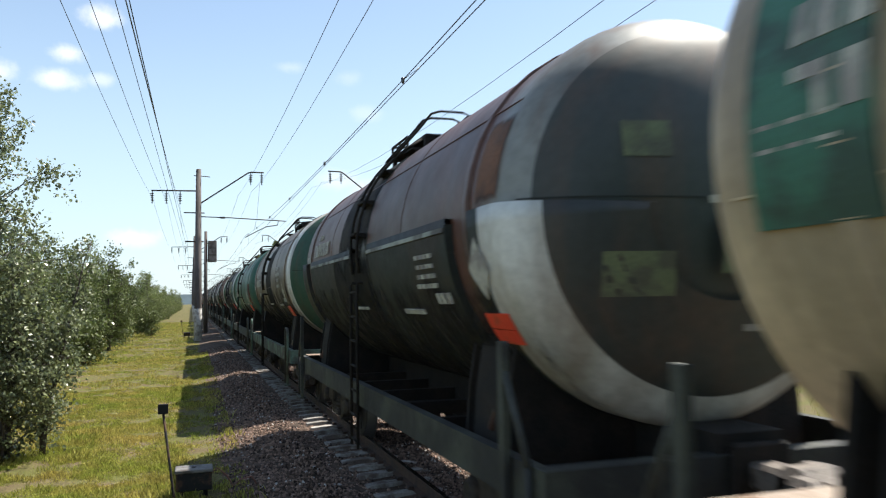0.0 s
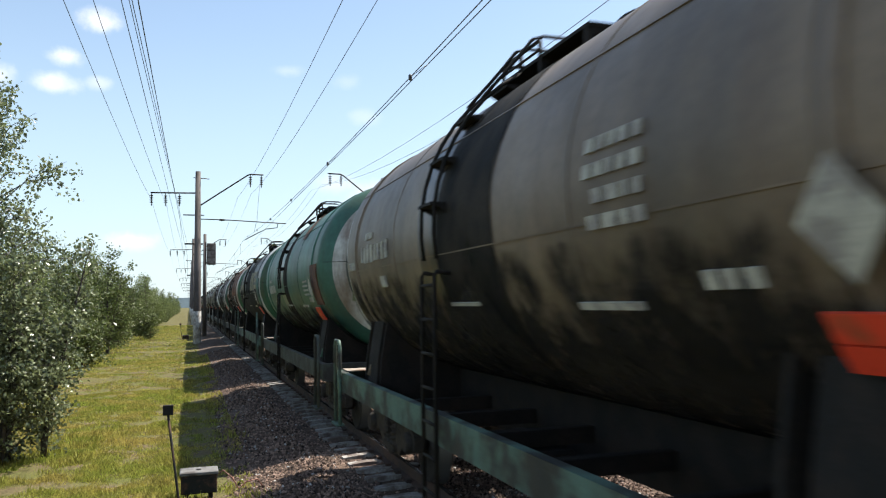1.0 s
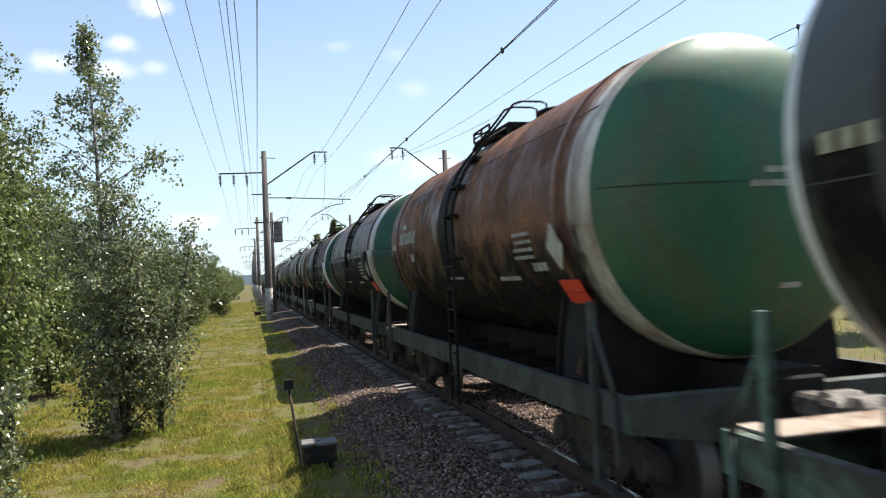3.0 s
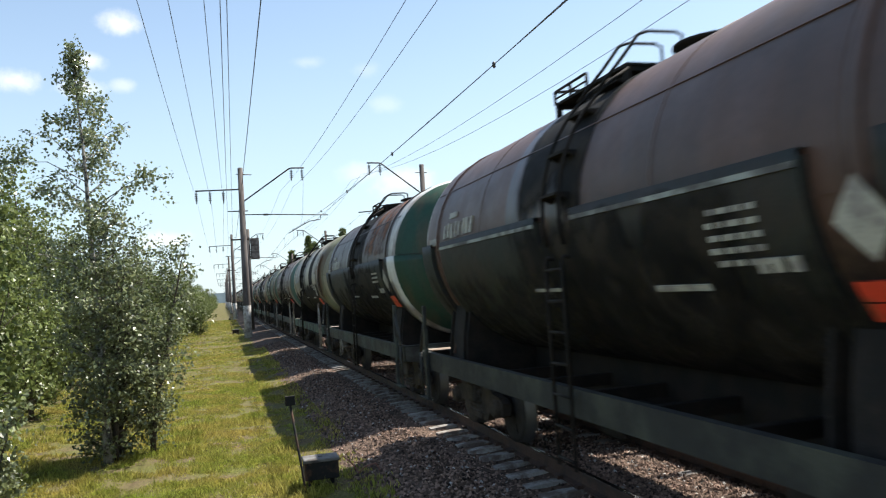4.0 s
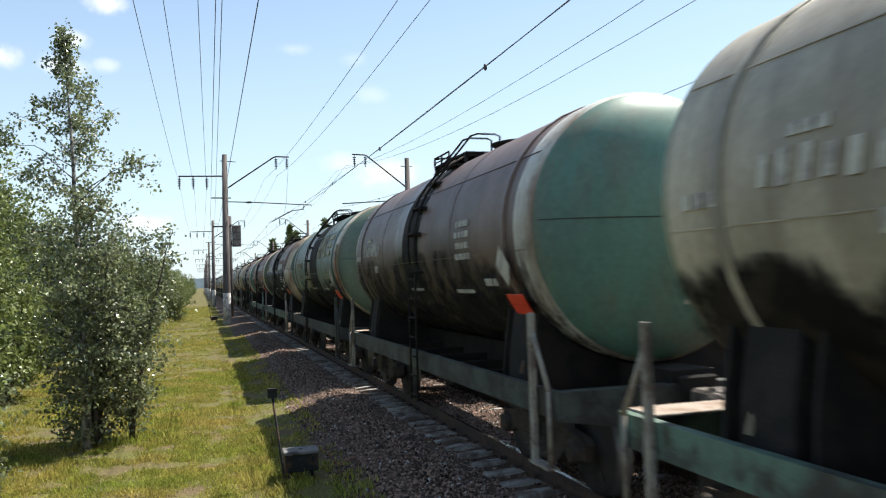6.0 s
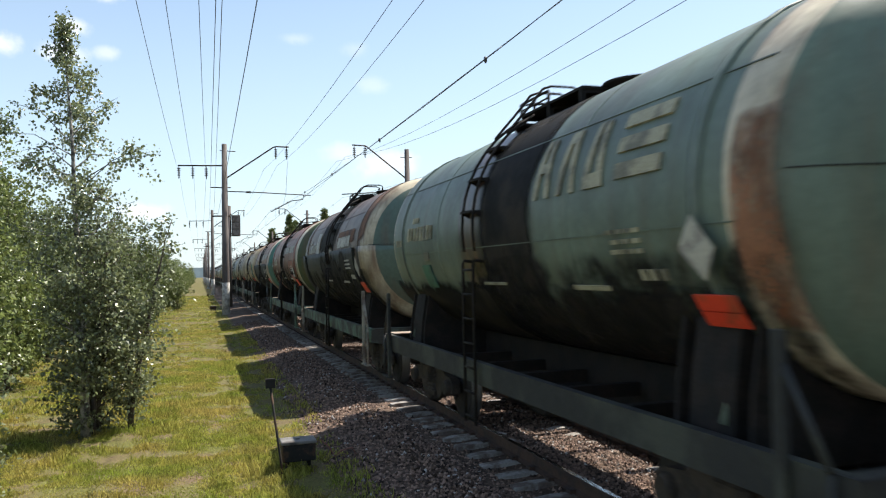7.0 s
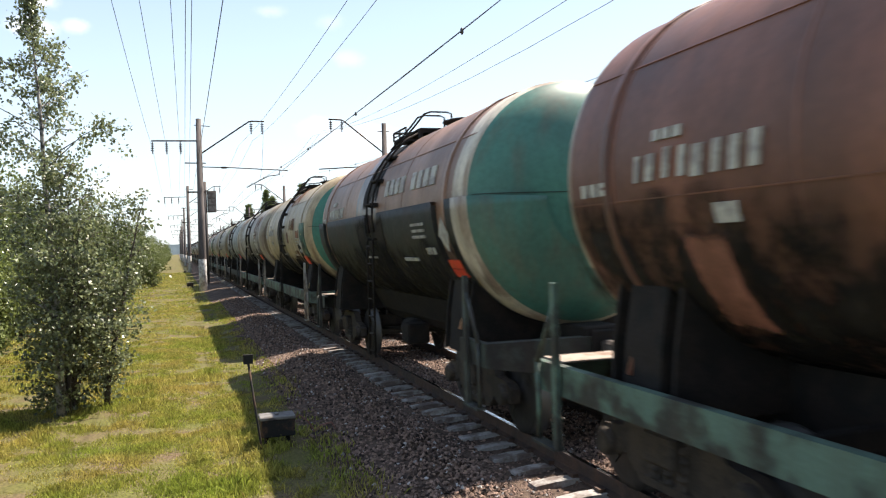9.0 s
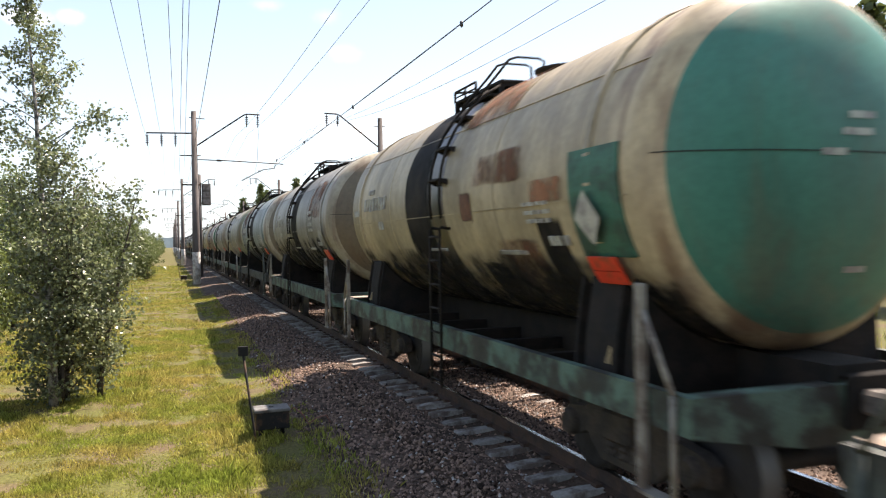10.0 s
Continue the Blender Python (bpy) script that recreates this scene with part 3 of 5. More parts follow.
# ---------------------------------------------------------------- trees
def leaf_cloud(centres, size, rnd):
    """Kite-shaped folded leaves round the given points, as one mesh."""
    n = len(centres)
    a = rnd.normal(size=(n, 3))
    a[:, 2] -= 0.5
    a /= np.linalg.norm(a, axis=1)[:, None]
    b = np.cross(a, rnd.normal(size=(n, 3)))
    b /= np.linalg.norm(b, axis=1)[:, None] + 1e-9
    c = np.cross(a, b)
    s = size * rnd.uniform(.65, 1.25, size=(n, 1))
    tip, l, r = centres + a * s, centres + a * s * .4 + b * s * .42 + c * s * .12, centres + a * s * .4 - b * s * .42 + c * s * .12
    verts = np.stack([centres, r, tip, l], 1).reshape(-1, 3)
    faces = [(4 * i, 4 * i + 1, 4 * i + 2, 4 * i + 3) for i in range(n)]
    me = bpy.data.meshes.new("crown")
    me.from_pydata(verts.tolist(), [], faces)
    return me


def make_tree(name, x, y, h, width, leaves, size, seed, leafmat, barkmat, label, category, stems=1, bare=0.12, dense_to=1.0, group="", lean=(0, 0), top_thin=0.55, limbed=9.0):
    """Stems with limbs and drooping twigs; the leaves sit along the twigs. width(k): crown half width at height share k."""
    rnd = np.random.default_rng(seed)
    g = ground_height(x, y)
    tree = empty(name, pose(x, y, g))
    tagged(tree, label, category, group)
    bm = bmesh.new()
    centres = []
    weights = []
    for s in range(stems):
        hs = h if s == 0 else h * dense_to * rnd.uniform(.6, 1.0)
        off = rnd.normal(size=2) * (.1 if s == 0 else .16)
        out = np.array(lean) if s == 0 else rnd.normal(size=2) * .32 * width(.3)
        n = 9
        pts = []
        wob = rnd.normal(size=(n + 1, 2)) * .035 * hs / 5
        for i in range(n + 1):
            k = i / n
            pts.append(Vector((off[0] * .5 + out[0] * k ** 1.3 + wob[i, 0] * k, off[1] * .5 + out[1] * k ** 1.3 + wob[i, 1] * k, hs * k - .08 * (i == 0))))
        r0 = .010 * hs + .012
        tube(bm, pts, r0, 7, .005)
        limbs = int(hs * limbed)
        for j in range(limbs):
            k = bare + (1 - bare) * (j + rnd.uniform(0, 1)) / limbs
            f = k * n
            i = min(int(f), n - 1)
            p = pts[i].lerp(pts[i + 1], f - i)
            az = rnd.uniform(0, 2 * math.pi)
            w = width(p.z / h) * rnd.uniform(.55, 1.12)
            rise = rnd.uniform(.25, .75) * w
            q1 = p + Vector((math.cos(az) * w * .5, math.sin(az) * w * .5, rise * .7))
            q2 = p + Vector((math.cos(az) * w, math.sin(az) * w, rise * rnd.uniform(.5, 1.1)))
            tube(bm, [p, q1, q2], r0 * .28 * (1.1 - k) + .004, 4, .003, cap=False)
            for tw in range(max(3, int(w * 5))):
                u = rnd.uniform(.25, 1.0)
                a = (p.lerp(q1, u * 2) if u < .5 else q1.lerp(q2, u * 2 - 1))
                d = Vector(rnd.normal(size=3)) * .17 * min(w + .3, w * 2 + .08)
                d.z -= .05 * w
                m = 5
                for e in range(m):
                    centres.append(np.array(a + d * ((e + 1) / m)))
                    weights.append(1.0 if p.z / h < .5 else 1.0 - (p.z / h - .5) * 2 * top_thin)
    part("trunk", bm, barkmat, tree)
    centres, weights = np.array(centres), np.array(weights)
    pick = rnd.choice(len(centres), size=leaves, p=weights / weights.sum())
    c = centres[pick] + rnd.normal(size=(leaves, 3)) * np.array([.055, .055, .05]) * (1 + size * 6)
    c = c[c[:, 2] > .03]
    me = leaf_cloud(c, size, rnd)
    me.materials.append(leafmat)
    crown = new("crown", me)
    crown.parent = tree
    return tree


def spindle(low, peak, top):
    """Crown half width: low at the foot, peak at a third, top near the tip."""
    def f(k):
        k = max(0.0, min(1.0, k))
        return low + (peak - low) * min(1, k / .3) if k < .3 else peak + (top - peak) * ((k - .3) / .7) ** .8
    return f


def birch_width(k):
    """Half width of a young birch: a slim skirt, a full middle and a thin ragged spire."""
    for (k0, w0), (k1, w1) in zip(BIRCH, BIRCH[1:]):
        if k <= k1:
            return w0 + (w1 - w0) * (k - k0) / (k1 - k0)
    return .1


BIRCH = ((-.1, .5), (.06, .75), (.2, 1.05), (.4, 1.35), (.55, 1.3), (.66, 1.2), (.77, .8), (.86, .36), (.94, .12), (1.01, .03))
make_tree("birch_tree", -1.87, 14.7, 7.3, birch_width, 11500, .062, 5, M_LEAF, M_BARK, "young birch with a thin airy crown on the meadow", "tree", stems=1, bare=.10, lean=(-.3, .1), top_thin=.1, limbed=8.5)
make_tree("birch_shrub", -1.8, 14.9, 3.9, spindle(.55, 1.15, .7), 9500, .070, 6, M_LEAF, M_TWIG, "bushy birch shoots with glossy leaves round the young birch", "shrub", stems=5, dense_to=.95, bare=.0, group="birch thicket")
make_tree("birch_shrub", -1.15, 15.2, 3.8, spindle(.3, .5, .4), 2300, .070, 8, M_LEAF, M_TWIG, "slender arching birch sapling beside the thicket", "shrub", stems=2, dense_to=.85, bare=.06, group="birch thicket", lean=(.75, 0))
make_tree("birch_shrub", -2.6, 10.2, 1.7, spindle(.35, .55, .3), 1700, .075, 15, M_LEAF, M_TWIG, "low birch shoots with glossy leaves in the meadow grass", "shrub", stems=4, dense_to=.9, bare=.02, group="birch thicket")
make_tree("birch_sapling", -3.2, 12.0, 4.9, spindle(.45, .75, .3), 5200, .098, 9, M_LEAF2, M_TWIG, "leafy birch sapling with larger fresh leaves", "tree", stems=3, dense_to=.8, bare=.02, group="saplings")
make_tree("birch_sapling", -3.9, 15.8, 5.6, spindle(.5, 1.0, .35), 5200, .10, 10, M_LEAF2, M_TWIG, "leafy birch sapling with larger fresh leaves", "tree", stems=2, dense_to=.8, bare=.25, group="saplings")
make_tree("birch_sapling", -5.2, 19.5, 6.6, spindle(.7, 1.3, .4), 9000, .08, 12, M_LEAF2, M_TWIG, "tall leafy birch at the wood's edge", "tree", stems=3, dense_to=.85, bare=.1, group="saplings")
make_tree("birch_tree", -7.5, 27.2, 10.4, spindle(1.0, 1.6, .6), 13000, .11, 13, M_LEAFFAR, M_BARK, "tall birch rising behind the thicket", "tree", stems=2, dense_to=.8, bare=.15)
make_tree("deciduous_tree", -5.3, 24.0, 7.1, spindle(.8, 1.6, .6), 12000, .09, 14, M_LEAF2, M_TWIG, "full rounded deciduous tree behind the birch", "tree", stems=3, dense_to=.9, bare=.08)


def make_pine(x, y, h, seed):
    """A tall forest pine: bare stem, whorls of tufted limbs, a ragged rounded top."""
    return make_tree("pine_tree", x, y, h, lambda k: .3 if k < .45 else 2.1 - (k - .45) * 3.2, 2600, .42, seed, M_LEAFFAR, M_TWIG, "tall dark pine standing above the train across the line", "tree",
                     group="pines across the line", bare=.5, top_thin=.0)


def make_edges():
    """The wood's edge along the meadow, and the woods across the line."""
    rnd = random.Random(21)
    protos = []
    for i in range(5):
        t = make_tree("deciduous_tree", -4.6 - i * .3, 22 + i * 4.2, 4.6 + .5 * (i % 3), spindle(.7 + .2 * (i % 2), 1.45, .35), 6500, .10, 40 + i, M_LEAFFAR if i % 2 else M_LEAF2, M_TWIG,
                      "dense young deciduous tree at the wood's edge", "tree", stems=3, dense_to=.85, bare=.06, group="trees along the meadow")
        protos.append(t)
    low = make_tree("willow_shrub", -1.95, 66.5, 2.6, spindle(.9, 1.3, .7), 3500, .12, 61, M_LEAFFAR, M_TWIG, "low round bush on the meadow", "shrub", stems=5, dense_to=.95, bare=.02, group="low bushes")
    copy_thing(low, pose(-3.3, 37.5, GROUND, 0, 0, 70))
    copy_thing(low, pose(-3.6, 30.5, GROUND, 0, 0, 150))
    y = 43.0
    while y < 330:
        for row, x in enumerate((-3.9, -6.9, -10.5)):
            if row == 2 and y > 170:
                continue
            p = rnd.choice(protos)
            c = copy_thing(p, pose(x + rnd.uniform(-1.4, .7) + min(1.2, (y - 43) * .01), y + rnd.uniform(-1.5, 1.5), GROUND - .1, 0, 0, rnd.uniform(0, 360)))
            k = rnd.uniform(.5, 1.3) * (.9, 1.2, 1.5)[row]
            c.scale = (k, k, k)
        y += 3.7 + y * .02
    for x, y, k in ((-8.5, 18, 1.3), (-9.5, 23, 1.4), (-11, 29, 1.6), (-7, 36, 1.2), (-10, 38, 1.5), (-6.2, 30, 1.1), (-6.5, 13, 1.0), (-8, 9, 1.2), (-14, 20, 1.7), (-15, 32, 1.8)):
        c = copy_thing(rnd.choice(protos), pose(x, y, GROUND - .1, 0, 0, rnd.uniform(0, 360)))
        c.scale = (k, k, k)
    tall = make_tree("forest_tree", 26, 21, 11.0, spindle(.8, 2.3, .6), 9000, .17, 71, M_LEAFFAR, M_BARK, "tall dark forest tree across the line", "tree", stems=2, dense_to=.8, bare=.15, group="forest across the line")
    copy_thing(tall, pose(24.6, 21.8, GROUND - .1, 0, 0, 80))
    y = -14.0
    while y < 320:
        x = 25 + rnd.uniform(-1, 3) + (3 if y < 60 else -3 if y > 100 else 0)
        c = copy_thing(tall, pose(x, y, GROUND - .1, 0, 0, rnd.uniform(0, 360)))
        k = rnd.uniform(.75, 1.1) * (1.15 if 130 < y < 190 else .95)
        c.scale = (k, k, k)
        y += rnd.uniform(4.5, 8.0) + y * .01


make_edges()
for px, py, ph, ps in ((18.5, 170, 15.3, 81), (20.6, 176, 14.4, 82), (23.2, 150, 15.0, 83), (16.0, 182, 13.0, 84), (26.0, 160, 14.0, 85), (24.5, 22.0, 10.9, 86)):
    make_pine(px, py, ph, ps)


def make_distant_woods():
    """A wooded ridge that closes the straight line, its haze put into the colour."""
    bm = bmesh.new()
    front, top, back = [], [], []
    for i in range(241):
        x = -1200 + i * 10.0
        h = 15 + 5 * noise.noise(Vector((x * .012, 3, 0))) + 3.5 * noise.noise(Vector((x * .09, 1, 0)))
        front.append(bm.verts.new((x, 1250, -1)))
        top.append(bm.verts.new((x, 1262 + 4 * noise.noise(Vector((x * .2, 0, 5))), h)))
        back.append(bm.verts.new((x, 1300, -1)))
    for i in range(240):
        bm.faces.new((front[i], front[i + 1], top[i + 1], top[i]))
        bm.faces.new((top[i], top[i + 1], back[i + 1], back[i]))
    tagged(part("distant_woods", bm, M_DISTANT), "hazy blue-grey woods on the horizon", "woods", kind="stuff")


make_distant_woods()


# ---------------------------------------------------------------- grass and stones
def make_grass():
    rnd = np.random.default_rng(4)

    def blades(n, x0, x1, y0, y1, hmin, hmax, power, keep):
        x = rnd.uniform(x0, x1, n)
        y = y0 + (y1 - y0) * rnd.uniform(0, 1, n) ** power
        k = np.array([.7 * noise.noise(Vector((a * .7, b * .7, 7))) + .7 * noise.noise(Vector((a * 2.6, b * 2.6, 1))) for a, b in zip(x, y)])
        bare = np.array([noise.noise(Vector((a * .45, b * .28, 31))) + .5 * noise.noise(Vector((a * 1.4, b * 1.1, 12))) for a, b in zip(x, y)])
        ok = (k > keep) & ((bare > -.42) | (rnd.uniform(0, 1, n) < (.8 if keep < -.8 else .45)))
        x, y, k = x[ok], y[ok], k[ok]
        n = len(x)
        h = (hmin + (hmax - hmin) * np.clip(k + .4, 0, 1.2)) * rnd.uniform(.5, 1.2, n)
        g = np.array([ground_height(a, b) for a, b in zip(x, y)]) - .01
        w = .0038 + .0004 * y
        az = rnd.uniform(0, math.pi, n)
        dx, dy = np.cos(az) * w, np.sin(az) * w
        lx, ly = rnd.normal(size=n) * h * .35, rnd.normal(size=n) * h * .35
        v = np.stack([np.stack([x - dx, y - dy, g], 1), np.stack([x + dx, y + dy, g], 1),
                      np.stack([x + dx * .7 + lx * .4, y + dy * .7 + ly * .4, g + h * .6], 1), np.stack([x + lx, y + ly, g + h], 1),
                      np.stack([x - dx * .7 + lx * .4, y - dy * .7 + ly * .4, g + h * .6], 1)], 1)
        return v.reshape(-1, 3)
    sets = [blades(150000, -7, 1.75, 4.5, 40, .025, .085, 1.9, -.33), blades(130000, -4.5, 1.45, 6.5, 26, .03, .10, 1.5, -.6), blades(120000, -3.6, 1.4, 5.8, 15, .018, .055, 1.3, -.95),
            blades(5000, .6, 1.7, 5, 40, .06, .17, 1.6, .05), blades(5000, 9, 24, 2, 60, .15, .4, 1.3, -.3),
            blades(36000, -6, 1.6, 38, 110, .05, .13, 1.5, -.35), blades(7000, -5, -.4, 12.5, 18, .05, .18, 1.0, .05)]
    sets.append(blades(900, .55, 1.35, 8.4, 11.2, .08, .22, 1.0, -.1))
    sets.append(blades(2600, 1.2, 2.2, 6, 30, .05, .15, 1.4, .22))
    sets.append(blades(12000, 1.15, 2.05, 5.5, 42, .035, .12, 1.6, -.25))
    v = np.concatenate(sets)
    me = bpy.data.meshes.new("grass")
    me.from_pydata(v.tolist(), [], [tuple(range(5 * i, 5 * i + 5)) for i in range(len(v) // 5)])
    me.materials.append(M_GRASS)
    tagged(new("grass", me), "short sunburnt yellow-green meadow grass", "grass", kind="stuff")


def make_stones():
    rnd = np.random.default_rng(8)
    n = 84000
    y = 4 + 40 * rnd.uniform(0, 1, n) ** 2.2
    x = np.where(rnd.uniform(0, 1, n) < .72, rnd.uniform(1.45, 3.5, n), rnd.uniform(3.5, 8.0, n))
    lot = rnd.uniform(0, 1, n)
    x = np.where(lot < .30, rnd.uniform(4.03, 5.5, n), np.where(lot < .48, rnd.uniform(5.6, 7.6, n), x))
    fade = rnd.uniform(0, 1, n) < np.clip((x - 1.4) / .8, 0, 1)
    x, y = x[fade], y[fade]
    n = len(x)
    z = np.array([ground_height(a, b) for a, b in zip(x, y)])
    s = rnd.uniform(.013, .036, (n, 1, 1))
    base = np.array([(1, 0, 0), (0, 1, 0), (-1, 0, 0), (0, -1, 0), (0, 0, .8), (0, 0, -.8)], float)
    v = (base[None] * rnd.uniform(.6, 1.25, (n, 6, 1)) + rnd.normal(size=(n, 6, 3)) * .15) * s
    a = rnd.uniform(0, 6.28, n)
    ca, sa = np.cos(a)[:, None], np.sin(a)[:, None]
    v = np.stack([v[:, :, 0] * ca - v[:, :, 1] * sa, v[:, :, 0] * sa + v[:, :, 1] * ca, v[:, :, 2]], 2)
    v += np.stack([x, y, z + .006], 1)[:, None]
    tri = [(0, 1, 4), (1, 2, 4), (2, 3, 4), (3, 0, 4), (1, 0, 5), (2, 1, 5), (3, 2, 5), (0, 3, 5)]
    faces = [(6 * i + p, 6 * i + q, 6 * i + r) for i in range(n) for p, q, r in tri]
    me = bpy.data.meshes.new("ballast_stones")
    me.from_pydata(v.reshape(-1, 3).tolist(), [], faces)
    me.materials.append(M_STONE)
    me.materials.append(M_FLECK)
    pale = np.repeat((rnd.uniform(0, 1, n) < .035).astype(np.int32), 8)
    me.polygons.foreach_set("material_index", pale)
    tagged(new("ballast_stones", me), "reddish-brown crushed stone ballast", "gravel", kind="stuff")


make_grass()
make_stones()


# ---------------------------------------------------------------- tank cars
ZT, RT, HALF = 2.807, 1.5, 5.2     # tank axis height, radius, half length
DISH = .58                         # depth of the dished ends
PITCH, SPEED = 12.02, 15.63


def shell_point(a, y, r=RT):
    """A point on the tank's side towards the meadow; a in degrees above the axis."""
    return (-r * math.cos(radians(a)), y, ZT + r * math.sin(radians(a)))


def patch(bm, y0, y1, a0, a1, r=RT + 0.022, n=4, skew=0.0, mi=0):
    """A thin curved plate on the shell."""
    rows = []
    for i in range(n + 1):
        a = a0 + (a1 - a0) * i / n
        k = skew * i / n
        rows.append([bm.verts.new(shell_point(a, y, q)) for y, q in ((y0 + k, r - .02), (y0 + k, r), (y1 + k, r), (y1 + k, r - .02))])
    for p, q in zip(rows, rows[1:]):
        for j in range(3):
            f = bm.faces.new((p[j], p[j + 1], q[j + 1], q[j]))
            f.material_index = mi
    bm.faces.new(rows[0])
    bm.faces.new(list(reversed(rows[-1])))
    return bm


def make_bogie(car, y):
    bogie = part("bogie", bolster_mesh(), M_BOGIE, car, "greasy dark cast steel bogie")
    bogie.location = (0, y, 0)
    for s in (-1, 1):
        bm = bmesh.new()
        top = [(-1.12, .40), (-1.12, .56), (-.98, .63), (-.70, .66), (-.45, .86), (.45, .86), (.70, .66), (.98, .63), (1.12, .56), (1.12, .40),
               (.82, .38), (.66, .44), (.42, .24), (-.42, .24), (-.66, .44), (-.82, .38)]
        prism(bm, top, "x", s * 1.02 - .06, s * 1.02 + .06)
        box(bm, s * 1.10 - .03, s * 1.10 + .03, -.30, .30, .26, .34, .01)
        for e in (-.925, .925):
            lathe(bm, [(s * 1.02 - .1, .13), (s * 1.14 - .02, .13), (s * 1.14 + .02, .10)] if s > 0 else [(s * 1.02 + .1, .13), (s * 1.14 + .02, .13), (s * 1.14 - .02, .10)],
                  "x", 12, (0, e, .475))
        part("side_frame", bm, M_BOGIE, bogie)
        for e in (-.18, 0, .18):
            bm = bmesh.new()
            lathe(bm, [(.33 + .014 * i, .075 if i % 5 in (1, 2) else .055) for i in range(26)], "z", 10, (s * 1.07, e, 0))
            part("spring", bm, M_BOGIE, bogie)
    for e in (-.925, .925):
        bm = bmesh.new()
        prof = [(-1.12, .07), (-.87, .09), (-.865, .40), (-.86, .475), (-.735, .482), (-.73, .505), (-.70, .505), (-.695, .40), (-.78, .36), (-.76, .2), (-.68, .19), (-.67, .085)]
        full = prof + [(-a, r) for a, r in reversed(prof)]
        zones = [1 if (full[i][1] > .47 and full[i + 1][1] > .47) else 0 for i in range(len(full) - 1)]
        lathe(bm, full, "x", 24, zones=zones)
        for s in (-.872, .872):                    # chalk mark and bolt lugs that show the turning
            box(bm, s - .012, s + .012, -.05, .05, .24, .36)
            box(bm, s - .012, s + .012, -.05, .05, -.36, -.24)
        w = part("wheelset", bm, [M_WHEEL, M_TREAD], bogie, "pair of worn steel wheels on an axle")
        w.location = (0, e, .475)
    return bogie


def bolster_mesh():
    bm = bmesh.new()
    box(bm, -1.2, 1.2, -.2, .2, .48, .76, .03)
    box(bm, -.3, .3, -.3, .3, .74, .86, .02)
    for e in (-.45, .45):
        tube(bm, [(-.9, e, .42), (.9, e, .42)], .05, 6)
    return bm


def tank_mesh(inner, edge=.955):
    """Tank shell with dished ends; slots: body, ring, end, middle band. inner: the ring lies on the dish; edge: where the end colour begins."""
    prof, zones = [], []
    depth = DISH

    def add(y, r, z):
        prof.append((y, r))
        zones.append(z)

    def zone(r):
        if inner:
            return 2 if r < RT * .66 else 1 if r < RT * .84 else 0
        return 2 if r < RT * edge else 1
    for i in range(0, 21):
        r = RT * math.sin(radians(90 * i / 20))
        add(-HALF + depth * (1 - math.cos(radians(90 * i / 20))), max(r, .02), zone(r))
    zones[20] = 0 if inner else 1
    add(-HALF + depth + .28, RT, 0)
    add(-3.0, RT, 0)
    add(-.45, RT, 3)
    add(1.1, RT, 0)
    add(3.0, RT, 0)
    add(HALF - depth - .30, RT, 0)
    for i in range(20, -1, -1):
        r = RT * math.sin(radians(90 * i / 20))
        add(HALF - depth * (1 - math.cos(radians(90 * i / 20))), max(r, .02), 1 if r > RT * .94 else 2)
    bm = bmesh.new()
    lathe(bm, prof, "y", 72, (0, 0, ZT), zones[:-1])
    return bm


